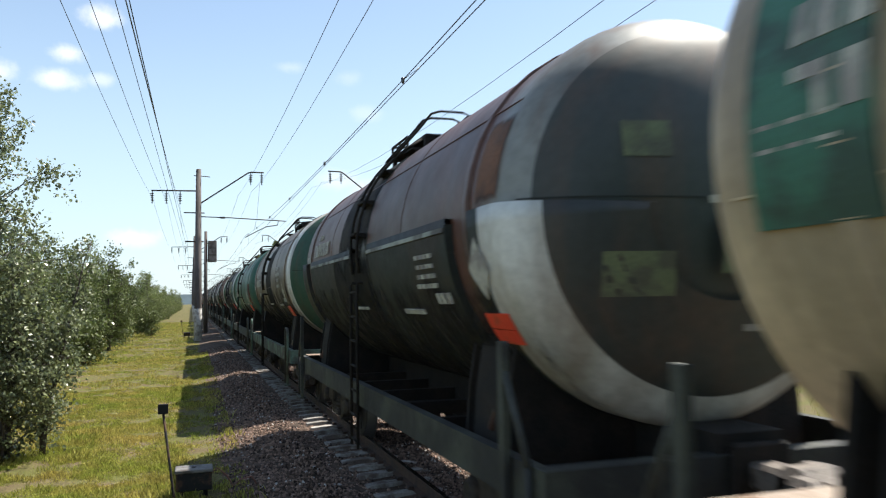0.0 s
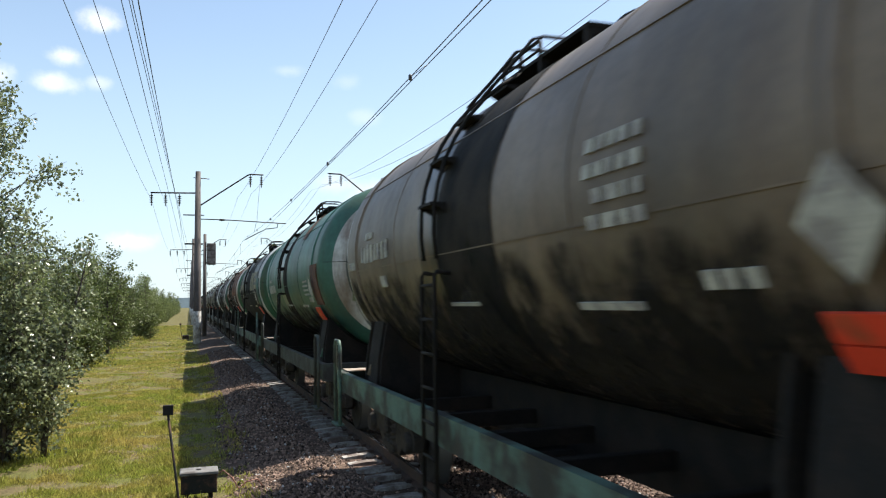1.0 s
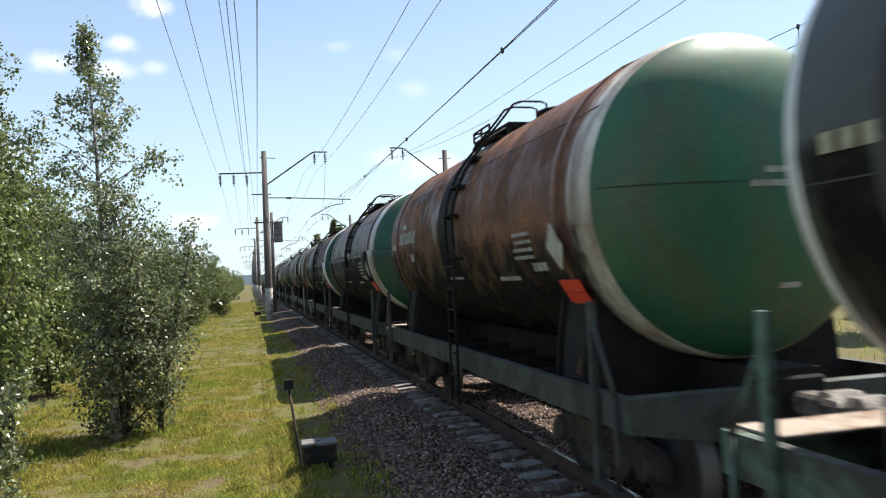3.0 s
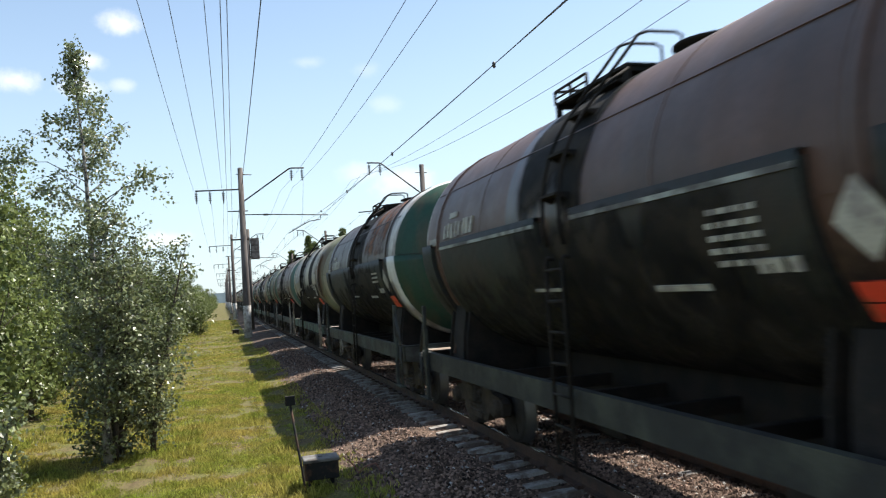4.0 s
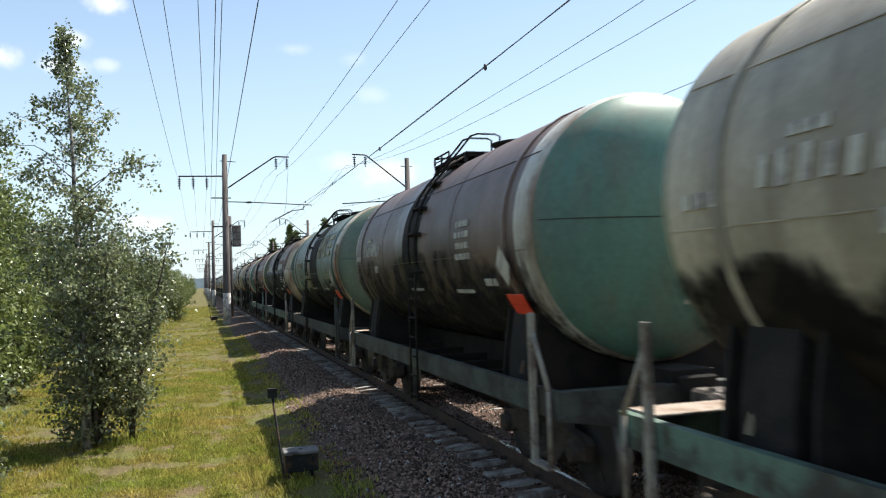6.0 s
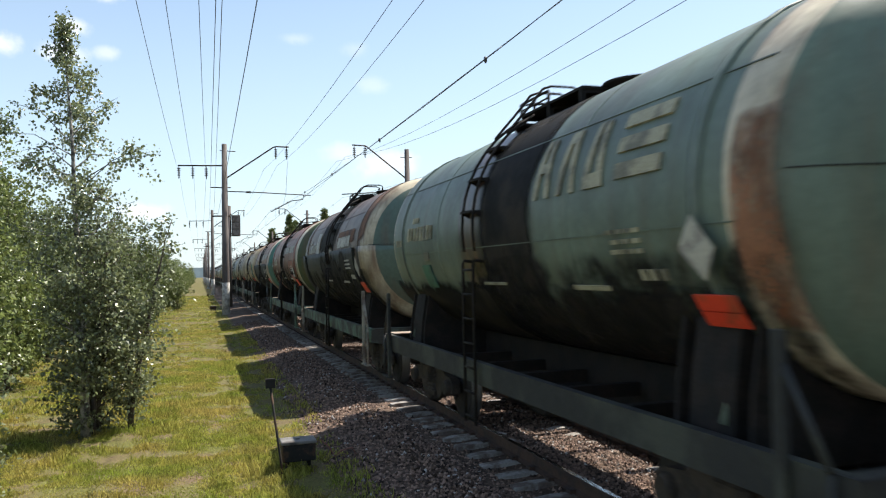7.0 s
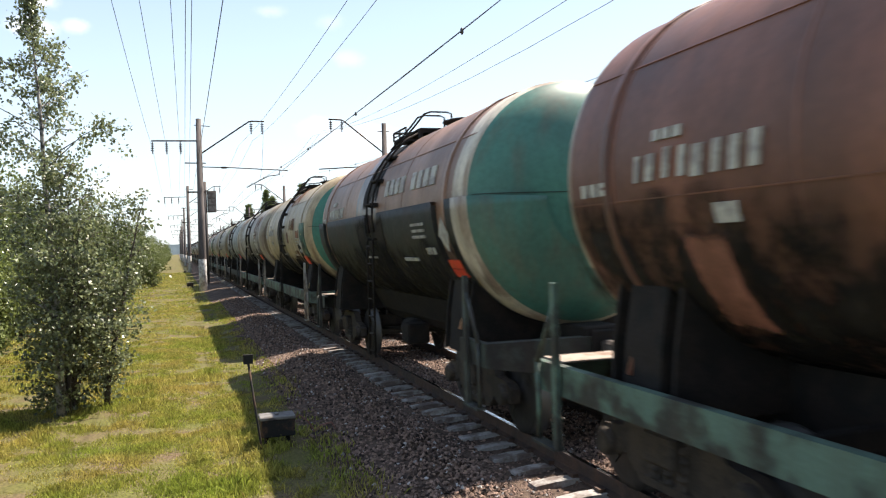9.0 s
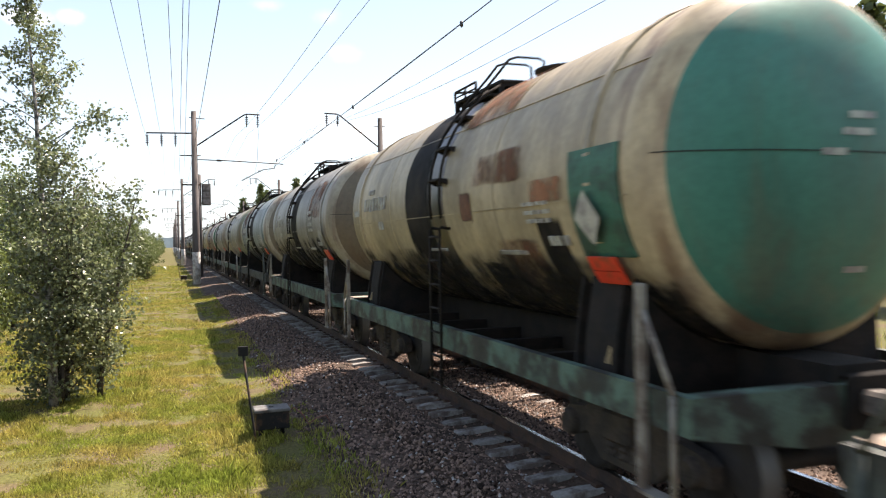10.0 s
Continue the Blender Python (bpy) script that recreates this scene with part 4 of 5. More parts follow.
def make_car():
    car = empty("tank_car")
    part("tank", tank_mesh(False), [M_DARK] * 4, car)
    # raised weld seams and hold-down straps round the shell
    for y in (-3.95, -2.05, 2.05, 3.95):
        bm = bmesh.new()
        lathe(bm, [(y - .02, RT - .01), (y - .012, RT + .006), (y + .012, RT + .006), (y + .02, RT - .01)], "y", 64, (0, 0, ZT))
        part("weld_seam", bm, [M_DARK], car)
    bm = bmesh.new()
    patch(bm, -4.6, 4.6, 33.0, 33.5, r=RT + .008, n=1)
    patch(bm, -4.6, 4.6, -9.0, -8.6, r=RT + .008, n=1)
    part("plate_seam", bm, [M_DARK], car)["kind"] = "stuff"
    for y in (-4.05, 4.05):
        bm = bmesh.new()
        for i in range(28):
            a0, a1 = -42 + i * 264 / 28, -42 + (i + 1) * 264 / 28
            q = []
            for a in (a0, a1):
                for yy, r in ((y - .05, RT + .0), (y - .05, RT + .022), (y + .05, RT + .022), (y + .05, RT + .0)):
                    q.append(bm.verts.new(shell_point(a, yy, r)))
            for j in range(3):
                bm.faces.new((q[j], q[j + 1], q[j + 5], q[j + 4])).smooth = True
        for s in (-1, 1):
            x = s * RT * math.cos(radians(42))
            z = ZT - RT * math.sin(radians(42))
            tube(bm, [(x, y, z + .02), (s * 1.33, y, 1.2)], .03, 6)
        bmesh.ops.remove_doubles(bm, verts=bm.verts[:], dist=.0005)
        part("tank_strap", bm, [M_DARK], car)
    # underframe
    for s in (-1, 1):
        bm = bmesh.new()
        x = s * 1.525
        prism(bm, [(x, .90), (x - s * .09, .90), (x - s * .09, .915), (x - s * .015, .925), (x - s * .015, 1.145), (x - s * .09, 1.155), (x - s * .09, 1.17), (x, 1.17)], "y", -5.4, 5.4)
        part("side_sill", bm, [M_GREENSTEEL], car)
    for s in (-1, 1):
        bm = bmesh.new()
        y = s * 5.4
        prism(bm, [(-1.525, 1.168), (1.525, 1.168), (1.525, .90), (.55, .74), (-.55, .74), (-1.525, .90)], "y", y, y - s * .05)
        box(bm, -1.5, 1.5, min(y, y - s * .16), max(y, y - s * .16), 1.15, 1.172)
        part("end_beam", bm, [M_GREENSTEEL], car)
        bm = bmesh.new()
        box(bm, -1.43, 1.43, y - s * .40 if s > 0 else y + .17, y - s * .0 if s > 0 else y + .62, 1.174, 1.19)
        if s > 0:
            part("end_deck", bm, [M_DECK], car, "dusty bare end walkway plates")
        else:
            bm.free()
    bm = bmesh.new()
    prism(bm, [(-.26, .72), (-.18, .72), (-.18, 1.22), (.18, 1.22), (.18, .72), (.26, .72), (.26, 1.30), (-.26, 1.30)], "y", -5.35, 5.35)
    sill = part("centre_sill", bm, M_DARK, car)
    for y in (-2.4, -1.2, 0, 1.2, 2.4):
        bm = bmesh.new()
        box(bm, -1.43, 1.43, y - .05, y + .05, .92, 1.06)
        part("cross_bearer", bm, M_DARK, sill)
    # saddles under the tank
    for y in (-3.9, 3.9):
        bm = bmesh.new()
        outline = [(-1.34, .92), (1.34, .92), (1.30, 1.45)] + [((RT + .01) * math.sin(radians(a)), ZT - (RT + .01) * math.cos(radians(a))) for a in range(54, -55, -9)] + [(-1.30, 1.45)]
        prism(bm, outline, "y", y - .25, y + .25)
        saddle = part("saddle", bm, M_DARK, car)
        for e in (-.42, .42):
            bm = bmesh.new()
            prism(bm, outline, "y", y + e - .02, y + e + .02)
            part("web_plate", bm, M_DARK, saddle)
    bm = bmesh.new()
    for k in range(2):
        lathe(bm, [(-.5 + k * 2.2 - 1.5, .02), (-.48 + k * 2.2 - 1.5, .18), (.2 + k * 2.2 - 1.5, .18), (.22 + k * 2.2 - 1.5, .02)], "y", 14, (.75 - k * 1.3, 0, .75))
    box(bm, -.9, -.5, -.2, .25, .55, .9, .03)
    tube(bm, [(.1, -4, .62), (.1, 4, .62)], .03, 6)
    tube(bm, [(-.7, -3, .55), (.1, -1, .6), (.1, 1, .6), (-.7, 3, .55)], .025, 6)
    part("brake_gear", bm, M_DARK, car, "dark brake cylinder, reservoir and rods")
    bm = bmesh.new()
    lathe(bm, [(.95, .14), (1.0, .17), (1.28, .17), (1.33, .12)], "z", 14)
    tube(bm, [(0, 0, 1.0), (0, 0, .72)], .09, 10)
    part("bottom_outlet", bm, M_DARK, car)
    for s in (-1, 1):
        y = s * 5.4
        bm = bmesh.new()
        box(bm, -.11, .11, min(y, y + s * .36), max(y, y + s * .36), .95, 1.13, .03)
        coupler = part("coupler", bm, M_COUPLER, car, "heavy cast automatic coupler")
        bm = bmesh.new()
        box(bm, -.20, .20, min(y + s * .34, y + s * .58), max(y + s * .34, y + s * .58), .90, 1.18, .06)
        part("coupler_head", bm, M_COUPLER, coupler)
        bm = bmesh.new()
        box(bm, .10 if s > 0 else -.26, .26 if s > 0 else -.10, min(y + s * .5, y + s * .72), max(y + s * .5, y + s * .72), .93, 1.15, .04)
        part("knuckle", bm, M_COUPLER, coupler)
        bm = bmesh.new()
        box(bm, -.22, .22, min(y, y + s * .06), max(y, y + s * .06), .84, 1.25, .02)
        part("striker_plate", bm, M_DARK, car)
        bm = bmesh.new()
        pts = [(.35, y, .95), (.35, y + s * .18, .93), (.33, y + s * .3, .8), (.25, y + s * .42, .66), (.12, y + s * .55, .62)]
        tube(bm, pts, .028, 8)
        part("brake_hose", bm, M_DARK, car, "black rubber brake hose")
    # side ladder: straight below, following the shell above
    for e in (-.59, -.21):
        bm = bmesh.new()
        tube(bm, [(-1.46, e, 2.4), (-1.58, e, 2.42), (-1.60, e, 2.38), (-1.60, e, .42)], .019, 6)
        part("ladder_stile", bm, [M_DARK], car, "dark iron ladder stile")
    for k in range(7):
        bm = bmesh.new()
        tube(bm, [(-1.60, -.59, .5 + k * .3), (-1.60, -.21, .5 + k * .3)], .016, 6)
        part("ladder_rung", bm, [M_DARK], car)
    for e in (-.59, -.21):
        bm = bmesh.new()
        tube(bm, [shell_point(a, e, RT + .10) for a in range(-10, 70, 8)], .018, 6)
        part("upper_rail", bm, [M_DARK], car)
    for a in (8, 24, 42, 60):
        bm = bmesh.new()
        p = shell_point(a, 0)
        box(bm, p[0] - .14, p[0] + .08, -.19, .19, p[2] - .015, p[2] + .012)
        for e in (-.2, .2):
            prism(bm, [(p[0] - .12, p[2] - .01), (p[0] + .05, p[2] - .01), (p[0] + .05, p[2] - .10)], "y", e - .01, e + .01)
        bmesh.ops.translate(bm, verts=bm.verts[:], vec=(0, -.4, 0))
        part("step", bm, [M_DARK], car)
    # hatch and railed platform on the crown
    bm = bmesh.new()
    lathe(bm, [(ZT + RT - .06, .36), (ZT + RT + .05, .36), (ZT + RT + .06, .42), (ZT + RT + .09, .42), (ZT + RT + .12, .3), (ZT + RT + .13, .05)], "z", 20, (.05, -.9, 0))
    part("hatch", bm, [M_DARK], car, "round bolted loading hatch")
    zt = ZT + RT
    bm = bmesh.new()
    box(bm, -.62, .62, -1.25, .5, zt + .02, zt + .05)
    for y in (-1.2, -.35, .45):
        box(bm, -.62, .62, y - .03, y + .03, zt - .03, zt + .02)
        for x in (-.6, .6):
            box(bm, x - .03, x + .03, y - .03, y + .03, zt - .16, zt + .02)
    part("platform", bm, [M_DARK], car, "dark steel crown walkway")
    for x, h, y0, y1 in ((-.62, .19, -.35, .5), (.62, .30, -1.2, .5)):
        bm = bmesh.new()
        for y in (y0, (y0 + y1) / 2, y1):
            tube(bm, [(x, y, zt + .03), (x, y, zt + h)], .02, 5)
        tube(bm, [(x, y0, zt + h), (x, y1, zt + h)], .018, 5)
        tube(bm, [(x, y0, zt + h * .55), (x, y1, zt + h * .55)], .013, 5)
        part("handrail", bm, [M_DARK], car, "thin welded handrail")
    bm = bmesh.new()
    tube(bm, [(-.62, .5, zt + .19), (0, .5, zt + .25), (.62, .5, zt + .30)], .018, 5)
    tube(bm, [(0, .5, zt + .04), (0, .5, zt + .25)], .018, 5)
    part("end_rail", bm, [M_DARK], car)
    bm = bmesh.new()
    box(bm, -.22, .22, -2.1, -1.25, zt + .0, zt + .025)
    for y in (-2.0, -1.5):
        box(bm, -.18, .18, y - .03, y + .03, zt - .03, zt + .004)
    part("catwalk", bm, [M_DARK], car)
    for e in (-.59, -.21):
        bm = bmesh.new()
        tube(bm, [shell_point(46, e, RT + .12), shell_point(60, e, RT + .2), (-.74, e, zt + .10), (-.62, e, zt + .25), (-.5, e, zt + .29), (-.2, e, zt + .29), (-.12, e, zt + .26), (-.12, e, zt + .04)], .017, 6)
        part("ladder_rail", bm, [M_DARK], car, "bent pipe handrail over the ladder head")
    # hazard signs and stencils
    bm = bmesh.new()
    patch(bm, -4.46, -4.02, -36.5, -32, RT + .082)
    patch(bm, -4.46, -4.02, -31.6, -27, RT + .082)
    part("hazard_placard", bm, [M_ORANGE], car, "orange two-line hazard plate")
    bm = bmesh.new()
    rows = []
    for i in range(9):
        w, a = .20 * (1 - abs(i - 4) / 4.0) + .004, -23 + i * 2.15
        rows.append([bm.verts.new(shell_point(a, -4.24 + k * w, RT + .082)) for k in (-1, 0, 1)])
    for p, q in zip(rows, rows[1:]):
        for k in range(2):
            bm.faces.new((p[k], p[k + 1], q[k + 1], q[k]))
    part("hazard_diamond", bm, [M_LETTER], car, "worn white diamond-shaped warning sign")
    make_bogie(car, -3.9)
    make_bogie(car, 3.9)
    return car


def dome_y(x, z, lift=0.006, grow=0.0):
    """Where the front end of the tank lies, across the axis x and z."""
    r = min(.999, math.hypot(x, z - ZT) / (RT + grow))
    return -HALF - grow + DISH * (1 - math.sqrt(1 - r * r)) - lift


def dome_patch(bm, x0, x1, z0, z1, nx=6, nz=4, lift=0.006, grow=0.0):
    """A thin plate that follows the tank's front end."""
    grid = [[bm.verts.new((x0 + (x1 - x0) * i / nx, dome_y(x0 + (x1 - x0) * i / nx, z0 + (z1 - z0) * j / nz, lift, grow), z0 + (z1 - z0) * j / nz)) for i in range(nx + 1)] for j in range(nz + 1)]
    for j in range(nz):
        for i in range(nx):
            bm.faces.new((grid[j][i], grid[j][i + 1], grid[j + 1][i + 1], grid[j + 1][i]))
    return bm


FEATHERED = {}


def stain(car, name, material, y0, y1, a0, a1, seed, label, r=RT + .004, rough=.5, scale=1.0):
    """A spill, a flaked area or a film with painted shade on the shell: a thin layer that thins out to a ragged edge.
    """
    bm = bmesh.new()
    cover = bm.verts.layers.float.new("cover")
    ny, na = max(6, int((y1 - y0) / .06)), max(6, int((a1 - a0) / 2.2))
    vs = {}
    def at(i, j):
        if (i, j) not in vs:
            u, v = i / ny * 2 - 1, j / na * 2 - 1
            y, a = y0 + (y1 - y0) * i / ny, a0 + (a1 - a0) * j / na
            d = max(abs(u) ** 4, abs(v) ** 4) + rough * noise.noise(Vector((y * 1.9 * scale, a * .012 * scale, seed * 7.3))) + rough * .4 * noise.noise(Vector((y * 5.1, a * .04, seed * 3.1)))
            q = bm.verts.new(shell_point(a, y, r))
            q[cover] = 0 if i in (0, ny) or j in (0, na) else max(0, min(1.1, .5 + (.64 - d) * .95))
            vs[i, j] = q
        return vs[i, j]
    for i in range(ny):
        for j in range(na):
            f = [at(i, j), at(i + 1, j), at(i + 1, j + 1), at(i, j + 1)]
            if max(q[cover] for q in f) > .05:
                bm.faces.new(f).smooth = True
    for q in [q for q in bm.verts if not q.link_faces]:
        bm.verts.remove(q)
    if material.name not in FEATHERED:
        FEATHERED[material.name] = feathered(material)
    return part(name, bm, [FEATHERED[material.name]], car, label)


RING_WHITE = paint("jacket_ring_paint", (.66, .67, .64), dirt=(.3, .27, .22), dirty=.25, streaks=.3)


def make_jacket(car, ring, end, edge):
    """Steel heating jacket round the lower half, standing proud of the tank, open at the straps."""
    grow = .07
    prof = []
    for i in range(4, 17):
        ang = radians(90 * i / 16)
        r = RT * math.sin(ang)
        prof.append((-HALF - grow + DISH * (1 - math.cos(ang)), r + grow, 2 if r < RT * edge else 1))
    runs = [prof + [(-4.45, RT + grow, 0), (-4.22, RT + grow, 0)], [(-3.7, RT + grow, 0), (-2.0, RT + grow, 0), (-.75, RT + grow, 0)],
            [(.1, RT + grow, 0), (2.0, RT + grow, 0), (3.7, RT + grow, 0)], [(4.2, RT + grow, 0), (4.5, RT + grow, 0)] + [(-y, r, 0) for y, r, z in reversed(prof)]]
    for run in runs:
        bm = bmesh.new()
        n = 36
        rows = []
        for y, r, z in run:
            outer = [bm.verts.new((-r * math.cos(a), y, ZT - r * math.sin(a))) for a in [math.pi * j / n + (-.03 + .06 * j / n) for j in range(n + 1)]]
            ri = max(.02, r - grow - .01)
            lip = [bm.verts.new((-ri * math.cos(a), y, ZT - ri * math.sin(a))) for a in (-.03, math.pi + .03)]
            rows.append((outer, lip, z))
        for (o0, l0, z0), (o1, l1, z1) in zip(rows, rows[1:]):
            for j in range(n):
                f = bm.faces.new((o0[j], o1[j], o1[j + 1], o0[j + 1]))
                f.smooth, f.material_index = True, z0
            bm.faces.new((o0[0], l0[0], l1[0], o1[0])).material_index = 3
            bm.faces.new((o0[n], o1[n], l1[1], l0[1])).material_index = 3
        for y, r, z in (run[0], run[-1]):
            if r > RT:
                a = [bm.verts.new((-r * math.cos(q), y, ZT - r * math.sin(q))) for q in [math.pi * j / n for j in range(n + 1)]]
                b = [bm.verts.new((-(r - grow - .01) * math.cos(q), y, ZT - (r - grow - .01) * math.sin(q))) for q in [math.pi * j / n for j in range(n + 1)]]
                for j in range(n):
                    bm.faces.new((a[j], a[j + 1], b[j + 1], b[j]))
        bmesh.ops.recalc_face_normals(bm, faces=bm.faces[:])
        part("heating_jacket", bm, [M_JACKET, ring, end, M_BAR], car, "grimy sheet steel jacket round the lower half")


def make_frameless(car, material):
    """This kind has no frame between the bogies: short stub sills at the ends only."""
    for ob in list(car.children):
        n = ob.name.split(".")[0]
        if n in ("side_sill", "centre_sill"):
            for o in list(ob.children):
                bpy.data.objects.remove(o)
            bpy.data.objects.remove(ob)
    for e in (-1, 1):
        for s in (-1, 1):
            bm = bmesh.new()
            x = s * 1.525
            y0, y1 = sorted((e * 4.55, e * 5.4))
            prism(bm, [(x, .90), (x - s * .09, .90), (x - s * .09, .915), (x - s * .015, .925), (x - s * .015, 1.145), (x - s * .09, 1.155), (x - s * .09, 1.17), (x, 1.17)], "y", y0, y1)
            part("stub_sill", bm, [material], car)
        bm = bmesh.new()
        y0, y1 = sorted((e * 2.9, e * 5.35))
        box(bm, -.26, .26, y0, y1, .78, 1.28, .02)
        part("stub_frame", bm, [M_DARK], car, "short heavy underframe over the bogie")
    # added dark filler, no known part: closes the bright gap below the tank
    bm = bmesh.new()
    prism(bm, [(-.75, 1.42), (-.55, 1.0), (-.35, .82), (.35, .82), (.55, 1.0), (.75, 1.42)], "y", -2.9, 2.9)
    part("belly_beam", bm, [M_DARK], car, "dark trough added to fill the bright gap under the tank")


POST_DATA = {}


def add_posts(car, kind, material):
    """Grab rails at the frame corners: an upright with a slanting brace, or a bent loop."""
    for s in (-1, 1):
        key = (kind, s)
        if key not in POST_DATA:
            bm = bmesh.new()
            y = s * 4.88
            if kind == "brace":
                box(bm, -1.59, -1.535, y - .045, y + .045, .42, 1.92, .006)
                tube(bm, [(-1.56, y + s * .03, 1.72), (-1.56, y + s * .37, 1.17)], .026, 6)
                tube(bm, [(-1.56, y + s * .37, 1.17), (-1.56, y + s * .37, .45)], .024, 6)
                box(bm, -1.62, -1.50, y - .02 if s > 0 else y - .42, y + .42 if s > 0 else y + .02, .42, .445)
            else:
                tube(bm, [(-1.57, y, .45), (-1.57, y, 1.55), (-1.57, y + s * .05, 1.62), (-1.57, y + s * .30, 1.62), (-1.57, y + s * .35, 1.55), (-1.57, y + s * .35, .45)], .026, 6)
                box(bm, -1.63, -1.51, y - .02 if s > 0 else y - .40, y + .40 if s > 0 else y + .02, .43, .455)
            ob = part("grab_post", bm, [material], car, "upright grab rail with a foot step")
            POST_DATA[key] = ob.data
        else:
            ob = new("grab_post", POST_DATA[key])
            ob.parent = car
            ob["label"] = "upright grab rail with a foot step"
        ob.material_slots[0].link = "OBJECT"
        ob.material_slots[0].material = material


def end_marks(car, rnd, kind, jacket):
    """Weld line and worn markings on the front end."""
    grow = .07 if jacket else 0.0
    bm = bmesh.new()
    dome_patch(bm, -1.42, 1.42, ZT + .06, ZT + .070, 40, 1, .009, 0.0)
    part("end_seam", bm, [M_JACKET], car)
    bm = bmesh.new()
    if kind == "squares":
        for x, z, w, h in ((-.75, 3.15, .35, .25), (-.95, 2.2, .5, .3), (-.1, 2.35, .42, .38), (.3, 2.75, .35, .15)):
            dome_patch(bm, x, x + w, z, z + h, lift=.008, grow=grow if z < ZT else 0)
        part("end_marking", bm, [M_OLIVEMARK], car, "dull painted squares")["kind"] = "stuff"
    elif kind == "green":
        for x, z, w, h in ((.05, 2.35, .55, .32), (.2, 2.05, .45, .2)):
            dome_patch(bm, x, x + w, z, z + h, lift=.008, grow=grow if z < ZT else 0)
        part("end_marking", bm, [M_GREENMARK], car, "fresh green painted patches")["kind"] = "stuff"
    else:
        bm.free()
    bm = bmesh.new()
    for k in range(rnd.randint(3, 5)):
        x, z = rnd.uniform(-.2, .25), 3.25 - k * .2 - rnd.uniform(0, .15)
        dome_patch(bm, x, x + rnd.uniform(.2, .45), z, z + .055, 4, 1, lift=.011, grow=grow if z < ZT else 0)
    dome_patch(bm, .1, .32, 1.95, 2.0, 3, 1, lift=.011, grow=grow)
    part("end_stencil", bm, [M_LETTER], car, "worn pale lettering")["kind"] = "stuff"


def stencil(car, kind, material, rnd, low=-1.5, jacket=False, logo=7, stepped=False):
    """Painted lettering as plain bars; low: foot of the car number on the rear half, in degrees."""
    bm = bmesh.new()
    for i in range(8):
        y = 2.33 + i * .178
        patch(bm, y, y + rnd.uniform(.06, .115), low + rnd.uniform(0, .8), low + 8.4 + rnd.uniform(-.8, .4), n=2, skew=-.03)
    patch(bm, 2.56, 2.78, low - 12, low - 7, n=2)
    for i in range(3):
        patch(bm, 3.08 + i * .12, 3.16 + i * .12, low + 11, low + 14, n=1)
    for i in range(3):
        patch(bm, 4.05 + i * .14, 4.14 + i * .14, low - 2, low + 2, n=1)
    if kind in ("name", "both"):
        for i in range(9):
            if i != 4:
                y = -3.62 + i * .3
                patch(bm, y, y + .2, 11, 21, n=2, skew=.05)
    if kind == "logo":
        for i in range(3):
            y = -2.74 + i * .53
            patch(bm, y, y + .09, logo, logo + 24, n=5, skew=.1)
            patch(bm, y + .27, y + .36, logo, logo + 24, n=5, skew=-.06)
            patch(bm, y + .09, y + .28, logo + (19 if i == 1 else 0 if i == 0 else 10), logo + (24 if i == 1 else 5 if i == 0 else 14), n=1)
        for i in range(3):
            patch(bm, -3.62, -2.95, logo + 1 + i * 8.5, logo + 6 + i * 8.5, n=2)
    proud = RT + (.092 if jacket else .022)
    start, top, line, tall = (-2.85, 6.0, 5.4, 3.0) if stepped else (-3.3, -9.0, 3.2, 1.4)
    for i in range(4 if stepped else rnd.randint(3, 5)):
        a = top - i * line
        y = 0.0
        while y < .5:
            w = rnd.uniform(.05, .13)
            patch(bm, start + y, start + y + w, a, a + tall, r=proud, n=1)
            y += w + .05
    for y in (-3.55, -3.4, -3.27):
        patch(bm, y, y + .09, -24, -20.5, r=proud, n=1)
    patch(bm, -2.6, -1.9, -28, -26.2, r=proud, n=1)
    patch(bm, -.2, .5, -27, -25.8, r=proud, n=1)
    part("stencil", bm, [material], car, "worn pale stencilled markings")["kind"] = "stuff"


W_ = (0.52, 0.52, 0.48)
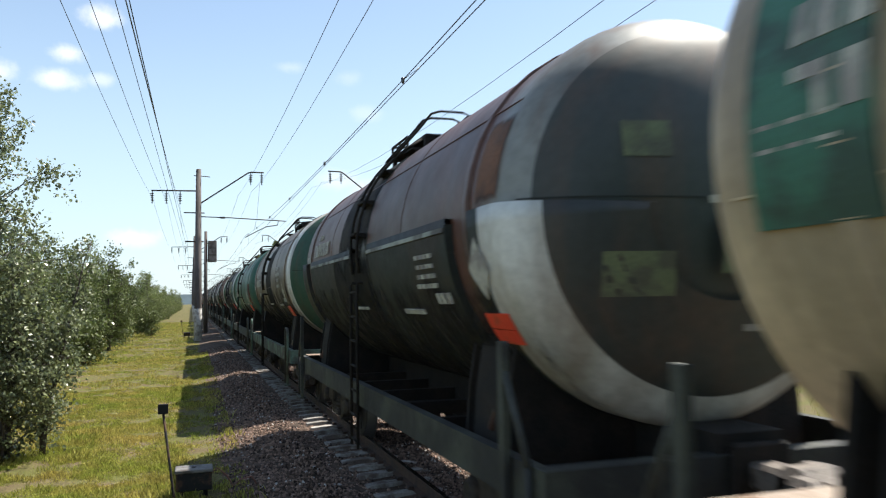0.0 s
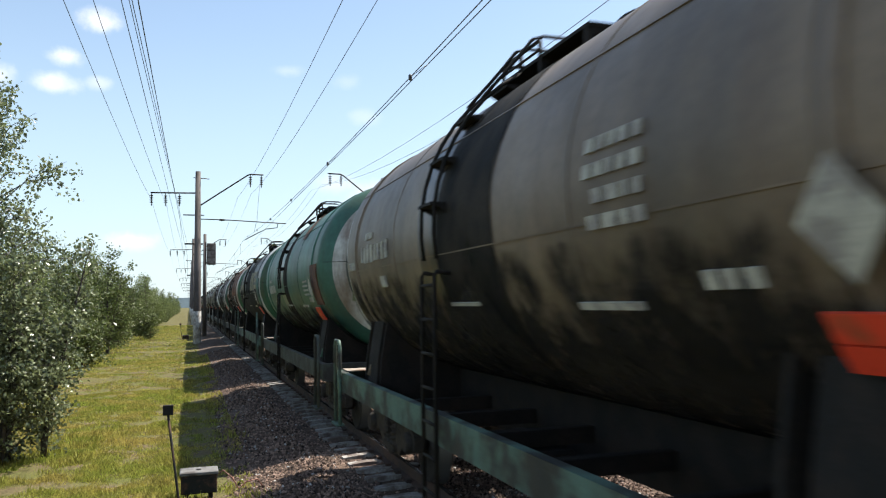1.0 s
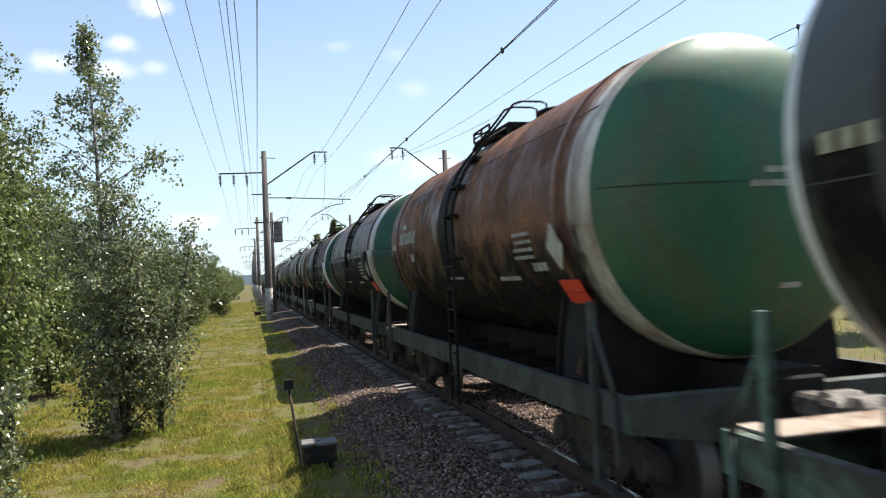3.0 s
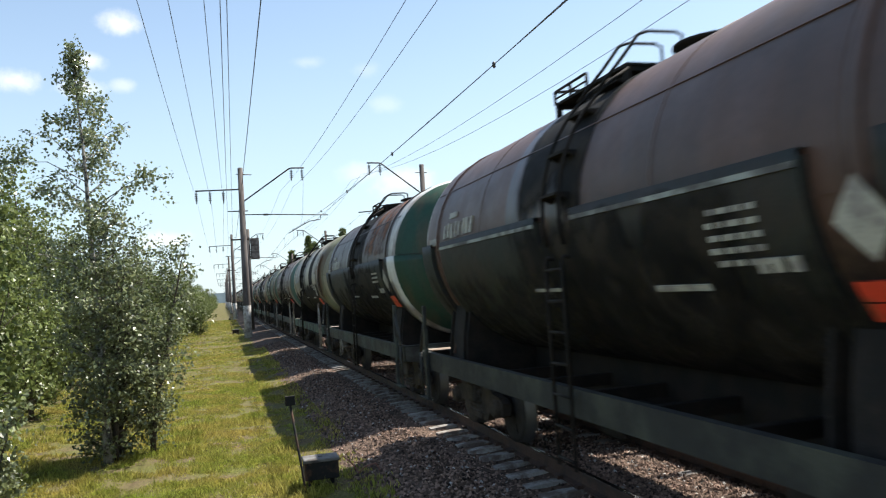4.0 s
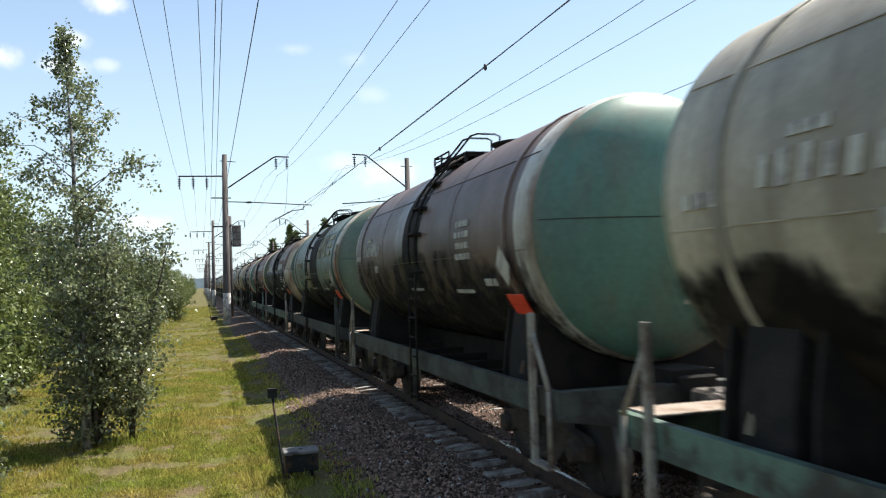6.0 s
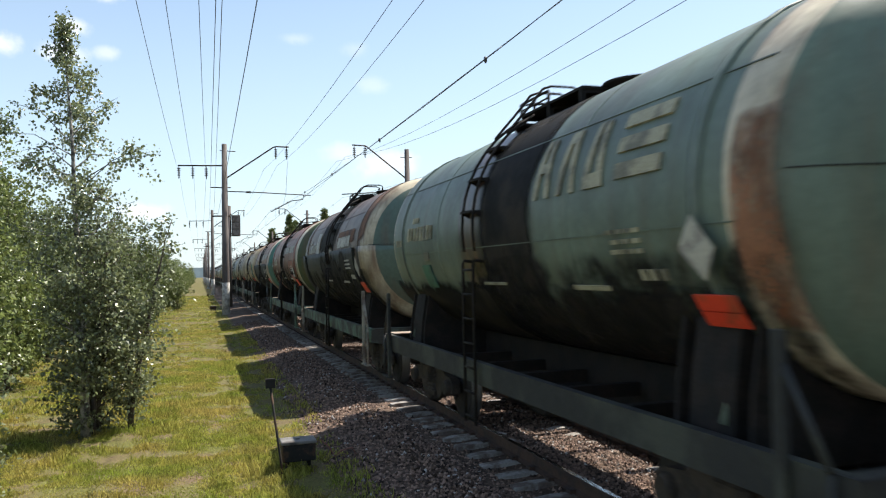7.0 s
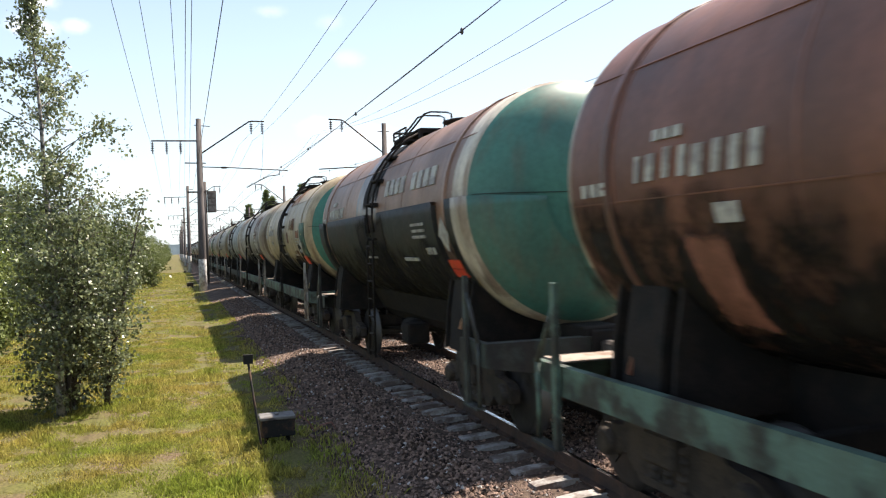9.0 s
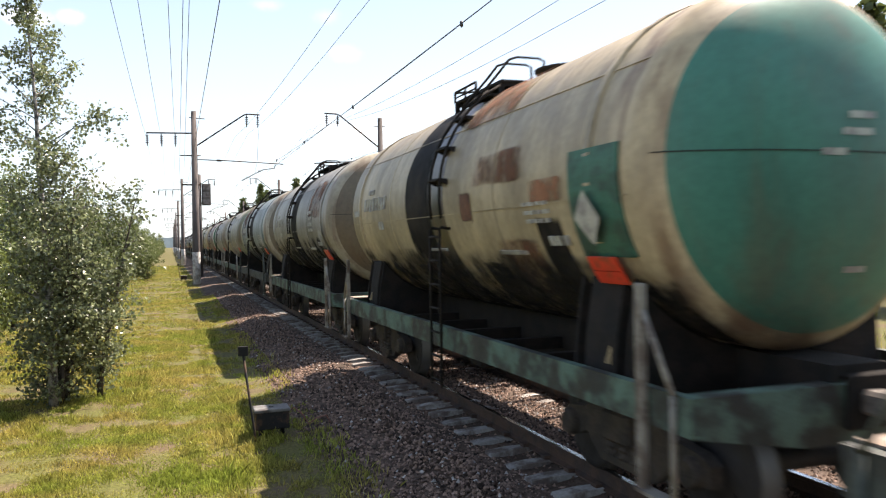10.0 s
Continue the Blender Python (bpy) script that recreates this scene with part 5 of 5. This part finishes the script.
# body, ring, end, middle band, frame, lettering, label
CARS = [
    ((.58, .47, .31), (.58, .47, .31), (.03, .13, .075), None, "black", "number", "cream oil tank car with dark green end patch"),
    ((.125, .060, .045), (.66, .67, .64), (.045, .052, .048), (.035, .045, .038), "black", "number", "dark brown tank car with a white ring and grimy end"),
    ((.20, .15, .105), (.68, .68, .63), (.03, .085, .055), (.04, .038, .035), "green", "number", "grey-brown tank car with a white ring and green end"),
    ((.055, .175, .125), (.66, .67, .63), (.05, .08, .065), (.05, .145, .105), "grey", "number", "sea-green tank car with a white ring"),
    ((.062, .068, .058), (.66, .66, .62), (.03, .12, .07), (.015, .015, .015), "green", "logo", "oil-black tank car with large pale lettering"),
    ((.19, .085, .05), (.66, .62, .54), (.03, .12, .06), (.04, .03, .028), "grey", "number", "rust-brown tank car with a cream ring"),
    ((.115, .062, .046), (.70, .70, .66), (.02, .09, .055), (.035, .03, .03), "black", "number", "brown tank car with a white ring and deep green end"),
    ((.055, .038, .032), (.70, .70, .66), (.012, .058, .036), (.035, .03, .028), "grey", "number", "dark brown tank car with deep green end"),
    ((.45, .405, .305), (.24, .26, .17), (.40, .37, .26), (.03, .03, .028), "green", "number", "cream tank car streaked with black oil and rust"),
    ((.15, .10, .08), (.60, .60, .54), (.09, .20, .16), (.04, .035, .03), "grey", "number", "dusty brown tank car with a faded green ring"),
    ((.14, .185, .145), (.60, .53, .39), (.14, .19, .14), (.022, .022, .022), "black", "logo", "grey-green tank car with a black oil band"),
    ((.14, .088, .06), (.60, .52, .38), (.10, .15, .12), (.02, .018, .018), "green", "number", "dark brown tank car with a rusty cream ring"),
    ((.23, .095, .06), (.62, .57, .44), (.06, .085, .04), (.03, .025, .025), "green", "name", "red-brown tank car with a cream ring and olive end"),
    ((.33, .185, .12), (.64, .58, .46), (.06, .20, .155), (.035, .03, .03), "grey", "name", "brown tank car with a pale ring and teal end"),
    ((.50, .40, .25), (.50, .40, .25), (.05, .20, .145), (.035, .033, .03), "green", "number", "beige tank car patched with rust and a teal end"),
    ((.34, .31, .25), (.40, .35, .26), (.17, .13, .085), (.045, .04, .035), "green", "number", "dusty tan tank car with a brown end"),
    ((.27, .31, .29), (.46, .42, .33), (.20, .17, .12), (.04, .04, .036), "grey", "number", "silvery grey-green tank car with a cream ring"),
]
STEPPED = (2, 3, 4, 8, 10, 15, 16)      # the make with its ladder behind the crown walkway
JACKETS = (1, 6, 7, 11, 13)
GRIMY_SHADE, OILY, FLAKY = "dark film of dirt and painted-in shade", "black oil spilt down the shell", "rusty patch where the paint has flaked"
# the low films and low oil runs also paint in the underside's shade
STAINS = {
    1: [("oil_stain", M_OIL, -.55, 1.5, -4, 80, OILY), ("rust_patch", M_RUST, -4.7, -4.2, 2, 30, FLAKY)],
    6: [("oil_stain", M_OIL, -.9, .9, -4, 92, OILY)],
    7: [("oil_stain", M_OIL, -1.4, 1.0, -4, 92, OILY), ("rust_bloom", M_FLAKE, -4.0, -1.4, 4, 60, "thin bloom of rust")],
    
    2: [("oil_stain", M_OIL, -.9, .6, -60, 88, OILY), ("grime", M_GRIME_SHADE, -5, 5.1, -112, -10, GRIMY_SHADE), ("grime", M_GRIME_SHADE, -5, 5, -112, -22, GRIMY_SHADE), ("grime", M_GRIME_SHADE, -5, 5, -112, -34, GRIMY_SHADE)],
    3: [("oil_stain", M_OIL, -.35, .45, -60, 80, OILY), ("grime", M_GRIME_SHADE, -5, 5.1, -112, -24, GRIMY_SHADE), ("grime", M_GRIME_SHADE, -5, 5, -112, -34, GRIMY_SHADE), ("grime", M_GRIME_SHADE, -5, 5, -112, -44, GRIMY_SHADE), ("rust_patch", M_RUST, -2.4, -1.6, 25, 60, FLAKY), ("placard_back", M_RUST, -4.6, -3.9, -26, 2, "dark red board behind the warning sign")],
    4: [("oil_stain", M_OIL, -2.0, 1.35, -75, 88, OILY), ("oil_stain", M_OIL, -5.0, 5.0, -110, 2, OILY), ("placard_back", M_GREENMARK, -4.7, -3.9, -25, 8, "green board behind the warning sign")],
    5: [("rust_bloom", M_FLAKE, -4.8, 4.8, -20, 70, "thin bloom of rust"), ("oil_stain", M_OIL, -.4, .7, -50, 80, OILY), ("grime", M_GRIME_SHADE, -5, 5.1, -112, -4, GRIMY_SHADE), ("grime", M_GRIME_SHADE, -5, 5, -112, -16, GRIMY_SHADE), ("grime", M_GRIME_SHADE, -5, 5, -112, -28, GRIMY_SHADE)],
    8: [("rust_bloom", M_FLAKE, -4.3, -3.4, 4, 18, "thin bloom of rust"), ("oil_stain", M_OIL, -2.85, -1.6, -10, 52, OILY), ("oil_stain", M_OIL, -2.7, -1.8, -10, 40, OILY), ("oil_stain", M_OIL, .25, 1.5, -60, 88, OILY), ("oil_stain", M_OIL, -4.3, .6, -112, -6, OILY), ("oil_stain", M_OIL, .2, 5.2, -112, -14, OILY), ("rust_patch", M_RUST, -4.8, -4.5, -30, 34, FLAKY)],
    9: [("oil_stain", M_OIL, -.5, .6, -50, 80, OILY), ("grime", M_GRIME_SHADE, -5, 5.1, -112, -2, GRIMY_SHADE), ("grime", M_GRIME_SHADE, -5, 5, -112, -14, GRIMY_SHADE), ("grime", M_GRIME_SHADE, -5, 5, -112, -26, GRIMY_SHADE)],
    10: [("oil_stain", M_OIL, -1.35, .45, -80, 88, OILY), ("oil_stain", M_OIL, -1.3, .3, -60, 60, OILY), ("oil_stain", M_OIL, -4.6, .9, -112, -26, OILY), ("grime", M_GRIME_SHADE, -4.9, 1.0, -80, -12, GRIMY_SHADE), ("oil_stain", M_OIL, .1, 5.2, -112, -24, OILY), ("placard_back", M_GREENMARK, 2.58, 3.02, -30, -16, "small green painted square"), ("rust_bloom", M_FLAKE, -4.9, -4.4, -40, 20, "thin bloom of rust")],
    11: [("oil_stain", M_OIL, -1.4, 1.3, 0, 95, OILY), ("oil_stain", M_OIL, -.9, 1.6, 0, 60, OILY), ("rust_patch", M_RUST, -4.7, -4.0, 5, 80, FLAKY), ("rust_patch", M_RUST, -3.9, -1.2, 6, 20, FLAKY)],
    12: [("oil_stain", M_OIL, -.4, .8, -60, 88, OILY), ("grime", M_GRIME_SHADE, -5, 5.1, -112, -4, GRIMY_SHADE), ("grime", M_GRIME_SHADE, -5, 5, -112, -16, GRIMY_SHADE), ("grime", M_GRIME_SHADE, -5, 5, -112, -28, GRIMY_SHADE), ("rust_patch", M_SALMON, -3.75, -2.2, -12, 1, "faded red primer patch"), ("rust_patch", M_SALMON, -3.4, -2.25, -32, -19, "faded red primer patch"), ("rust_patch", M_SALMON, -4.5, -3.95, -26, 22, "faded red primer patch"), ("rust_patch", M_SALMON, 2.7, 3.25, -53, -17, "faded red primer patch")],
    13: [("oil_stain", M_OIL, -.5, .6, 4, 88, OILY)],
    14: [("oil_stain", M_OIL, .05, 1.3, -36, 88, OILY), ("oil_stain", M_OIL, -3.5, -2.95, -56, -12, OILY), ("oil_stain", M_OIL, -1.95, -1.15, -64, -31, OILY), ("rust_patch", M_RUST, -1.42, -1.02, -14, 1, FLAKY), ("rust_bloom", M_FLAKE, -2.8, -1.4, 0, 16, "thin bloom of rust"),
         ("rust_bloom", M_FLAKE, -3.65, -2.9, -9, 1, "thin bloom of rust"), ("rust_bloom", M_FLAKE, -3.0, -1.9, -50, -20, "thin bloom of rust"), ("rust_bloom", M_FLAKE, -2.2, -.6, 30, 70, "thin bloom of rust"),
         ("oil_stain", M_OIL, -4.9, -4.3, -70, -32, OILY), ("grime", M_GRIME_SHADE, -5, 5.1, -112, -24, GRIMY_SHADE), ("grime", M_GRIME_SHADE, -5, 5, -112, -36, GRIMY_SHADE), ("placard_back", M_GREENMARK, -4.52, -3.74, -28, 7, "green board behind the warning sign")],
    15: [("oil_stain", M_OIL, -.5, .6, -60, 88, OILY), ("grime", M_GRIME_SHADE, -5, 5.1, -112, -14, GRIMY_SHADE), ("grime", M_GRIME_SHADE, -5, 5, -112, -26, GRIMY_SHADE), ("rust_bloom", M_FLAKE, -4.0, -2.2, 0, 40, "thin bloom of rust")],
    16: [("oil_stain", M_OIL, -.7, .6, -70, 88, OILY), ("grime", M_GRIME_SHADE, -5, 5.1, -112, -18, GRIMY_SHADE), ("rust_bloom", M_FLAKE, 2.2, 4.4, -8, 50, "thin bloom of rust")],
}
FAR = [15, 16, 8, 15, 5, 14, 8, 16, 9, 15, 11, 2, 8, 6, 9, 14, 2, 12, 13, 8, 5, 9, 14, 2, 7, 8, 12]
OFFSET = {0: -.30, 7: .12}      # play in the couplings, by car


def make_train():
    master = make_car()
    for ob in master.children_recursive:
        if ob.type == "MESH":
            for slot in ob.material_slots:
                m = slot.material
                slot.link = "OBJECT"
                slot.material = m
    spare = part("tank", tank_mesh(True), [M_DARK] * 4)
    inner = spare.data
    bpy.data.objects.remove(spare)
    spare = part("tank", tank_mesh(False, .86), [M_DARK] * 4)
    small_end = spare.data
    bpy.data.objects.remove(spare)
    frames = {"green": M_GREENSTEEL, "grey": M_GREYSTEEL, "black": M_BLACKSTEEL}
    kinds = {}
    cars = []
    for k in range(-1, 14 + len(FAR)):
        i = k + 1 if k < 14 else FAR[k - 14]
        body, ring, end, band, fr, letters, label = CARS[i]
        worn = (.24, .25, .24) if i == 1 else ring
        if i not in kinds:
            kinds[i] = (paint("tank_paint_body", body, streaks=.5, rust=tuple(c * .35 + d for c, d in zip(body, (.05, .028, .018))), dirt=tuple(c * .45 + .01 for c in body)),
                        paint("tank_paint_ring", worn, dirt=(.16, .12, .08) if i != 1 else (.06, .055, .05), dirty=.3 if i != 1 else .6), paint("tank_paint_end", end, dirt=tuple(c * .6 + .01 for c in end), dirty=.35, streaks=.35),
                        paint("tank_paint_band", band or body, dirty=.3, rough=.35))
        car = master if k == -1 else copy_thing(master, Matrix.Identity(4))
        for ob in car.children_recursive:
            n = ob.name.split(".")[0]
            if n == "tank":
                if i == 3:
                    ob.data = inner
                elif i in (1, 8, 11, 14, 15, 16):
                    ob.data = small_end
                for slot, m in zip(ob.material_slots, kinds[i]):
                    slot.material = m
            elif n in ("weld_seam", "tank_strap", "plate_seam"):
                ob.material_slots[0].material = kinds[i][0]
            elif n in ("side_sill", "end_beam"):
                ob.material_slots[0].material = frames[fr]
            elif n in ("ladder_stile", "ladder_rung", "upper_rail", "step", "ladder_rail") and i in STEPPED:
                ob.location.y += .85
            elif n in ("platform", "handrail", "end_rail") and i not in STEPPED:
                ob.location.y += .70 if i == 1 else .45
            elif n in ("ladder_stile", "ladder_rung", "upper_rail", "step", "ladder_rail") and i == 1:
                ob.location.y += .25
            elif n in ("hazard_placard", "hazard_diamond"):
                ob.location.y += -.22 if i == 1 else .08
        cars.append((k, car, letters))
        tagged(car, label, "tank car", "tank cars of the freight train")
    for k, car, letters in cars:
        i = k + 1 if k < 14 else FAR[k - 14]
        fr = CARS[i][4]
        stencil(car, letters, M_LETTERTAN if letters == "logo" else M_LETTER, random.Random(k), {11: 3.5, 1: 4, 6: 3, 7: 3, 13: 3, 3: -14, 2: -6, 12: -4.5}.get(i, -1.5), i in JACKETS, -5 if i == 4 else 7, i in (2, 9, 15))
        add_posts(car, "loop" if i in (2, 3) else "brace", M_BAR if i in (8, 14, 11, 9, 15) else frames[fr])
        if i == 0:
            bm = bmesh.new()
            patch(bm, 3.9, 4.47, -14, 78, n=30)
            part("green_panel", bm, [M_GREENMARK], car, "large green painted panel")
            bm = bmesh.new()
            for y0, y1, a0, a1 in ((3.92, 4.02, 0, 7), (4.08, 4.13, 0, 7), (4.13, 4.24, 5, 7), (3.9, 4.0, 10, 16), (4.05, 4.15, 10, 16), (4.18, 4.24, 10, 16)):
                patch(bm, y0, y1, a0, a1, r=RT + .026, n=2)
            part("panel_stencil", bm, [M_LETTER], car)["kind"] = "stuff"
        jacket = i in JACKETS
        if jacket:
            make_jacket(car, RING_WHITE if i == 1 else kinds[i][1], kinds[i][2], {1: .80, 11: .82}.get(i, .955))
            if i in (1, 6):
                bm = bmesh.new()
                for y0, y1 in ((-3.68, -.78), (.12, 3.68)):
                    patch(bm, y0, y1, -2.3, -.9, r=RT + .086, n=1)
                part("jacket_edge", bm, [M_EDGE], car, "pale strip along the upper edge of the jacket")
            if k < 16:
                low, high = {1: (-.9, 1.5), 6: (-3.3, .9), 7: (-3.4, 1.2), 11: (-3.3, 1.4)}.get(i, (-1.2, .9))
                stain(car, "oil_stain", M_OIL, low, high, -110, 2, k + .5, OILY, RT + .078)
                # dirt film with the shade of the jacket's underside painted in
                stain(car, "grime", M_GRIME_SHADE, -5.0, 4.6, -112, -14, k + .8, GRIMY_SHADE, RT + .0815)
        if i == 13:
            make_frameless(car, frames[fr])
        if i == 11:
            for name, y0, y1, a0, a1, label in (("primer_band", 1.42, 2.15, -1, 26, "pale undercoat band"), ("primer_panel", -3.3, -1.45, 2, 15, "pale worn undercoat panel")):
                stain(car, name, M_LETTER, y0, y1, a0, a1, 4.2, label, RT + .026)
        if i == 7:
            bm = bmesh.new()
            ring = [(-1.60, 2.08 + .2 * math.cos(a * math.pi / 10), .74 + .2 * math.sin(a * math.pi / 10)) for a in range(21)]
            tube(bm, ring, .018, 6)
            for a in range(4):
                c, d = math.cos(a * math.pi / 4), math.sin(a * math.pi / 4)
                tube(bm, [(-1.60, 2.08 - .2 * c, .74 - .2 * d), (-1.60, 2.08 + .2 * c, .74 + .2 * d)], .011, 5)
            tube(bm, [(-1.62, 2.08, .74), (-1.3, 2.08, .74)], .03, 8)
            part("brake_wheel", bm, [M_BAR], car, "spoked iron hand brake wheel")
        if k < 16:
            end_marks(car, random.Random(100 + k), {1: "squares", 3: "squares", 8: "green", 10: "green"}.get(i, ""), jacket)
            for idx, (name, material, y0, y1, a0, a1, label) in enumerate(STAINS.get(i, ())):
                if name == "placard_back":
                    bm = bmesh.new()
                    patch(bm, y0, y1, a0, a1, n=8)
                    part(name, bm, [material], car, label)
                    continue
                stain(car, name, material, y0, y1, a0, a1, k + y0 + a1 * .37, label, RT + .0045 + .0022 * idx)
    return cars


train = make_train()


# ---------------------------------------------------------------- movement
def motions():
    for k, car, letters in train:
        def where(t):
            return pose(TC, 9.7 + OFFSET.get(k, 0) + (k - 13) * PITCH + SPEED * (10 - t), 0)
        walk(car, [(t, where(t)) for t in range(0, 11)])
        if k < 17:
            turn = math.degrees(SPEED / .475)
            n = 300
            for bogie in car.children:
                for w in bogie.children:
                    if w.name.startswith("wheelset"):
                        y = w.location.y
                        walk(w, [(i / 30.0, pose(0, y, .475) @ pose(0, 0, 0, turn * i / 30.0)) for i in range(n + 1)])


motions()
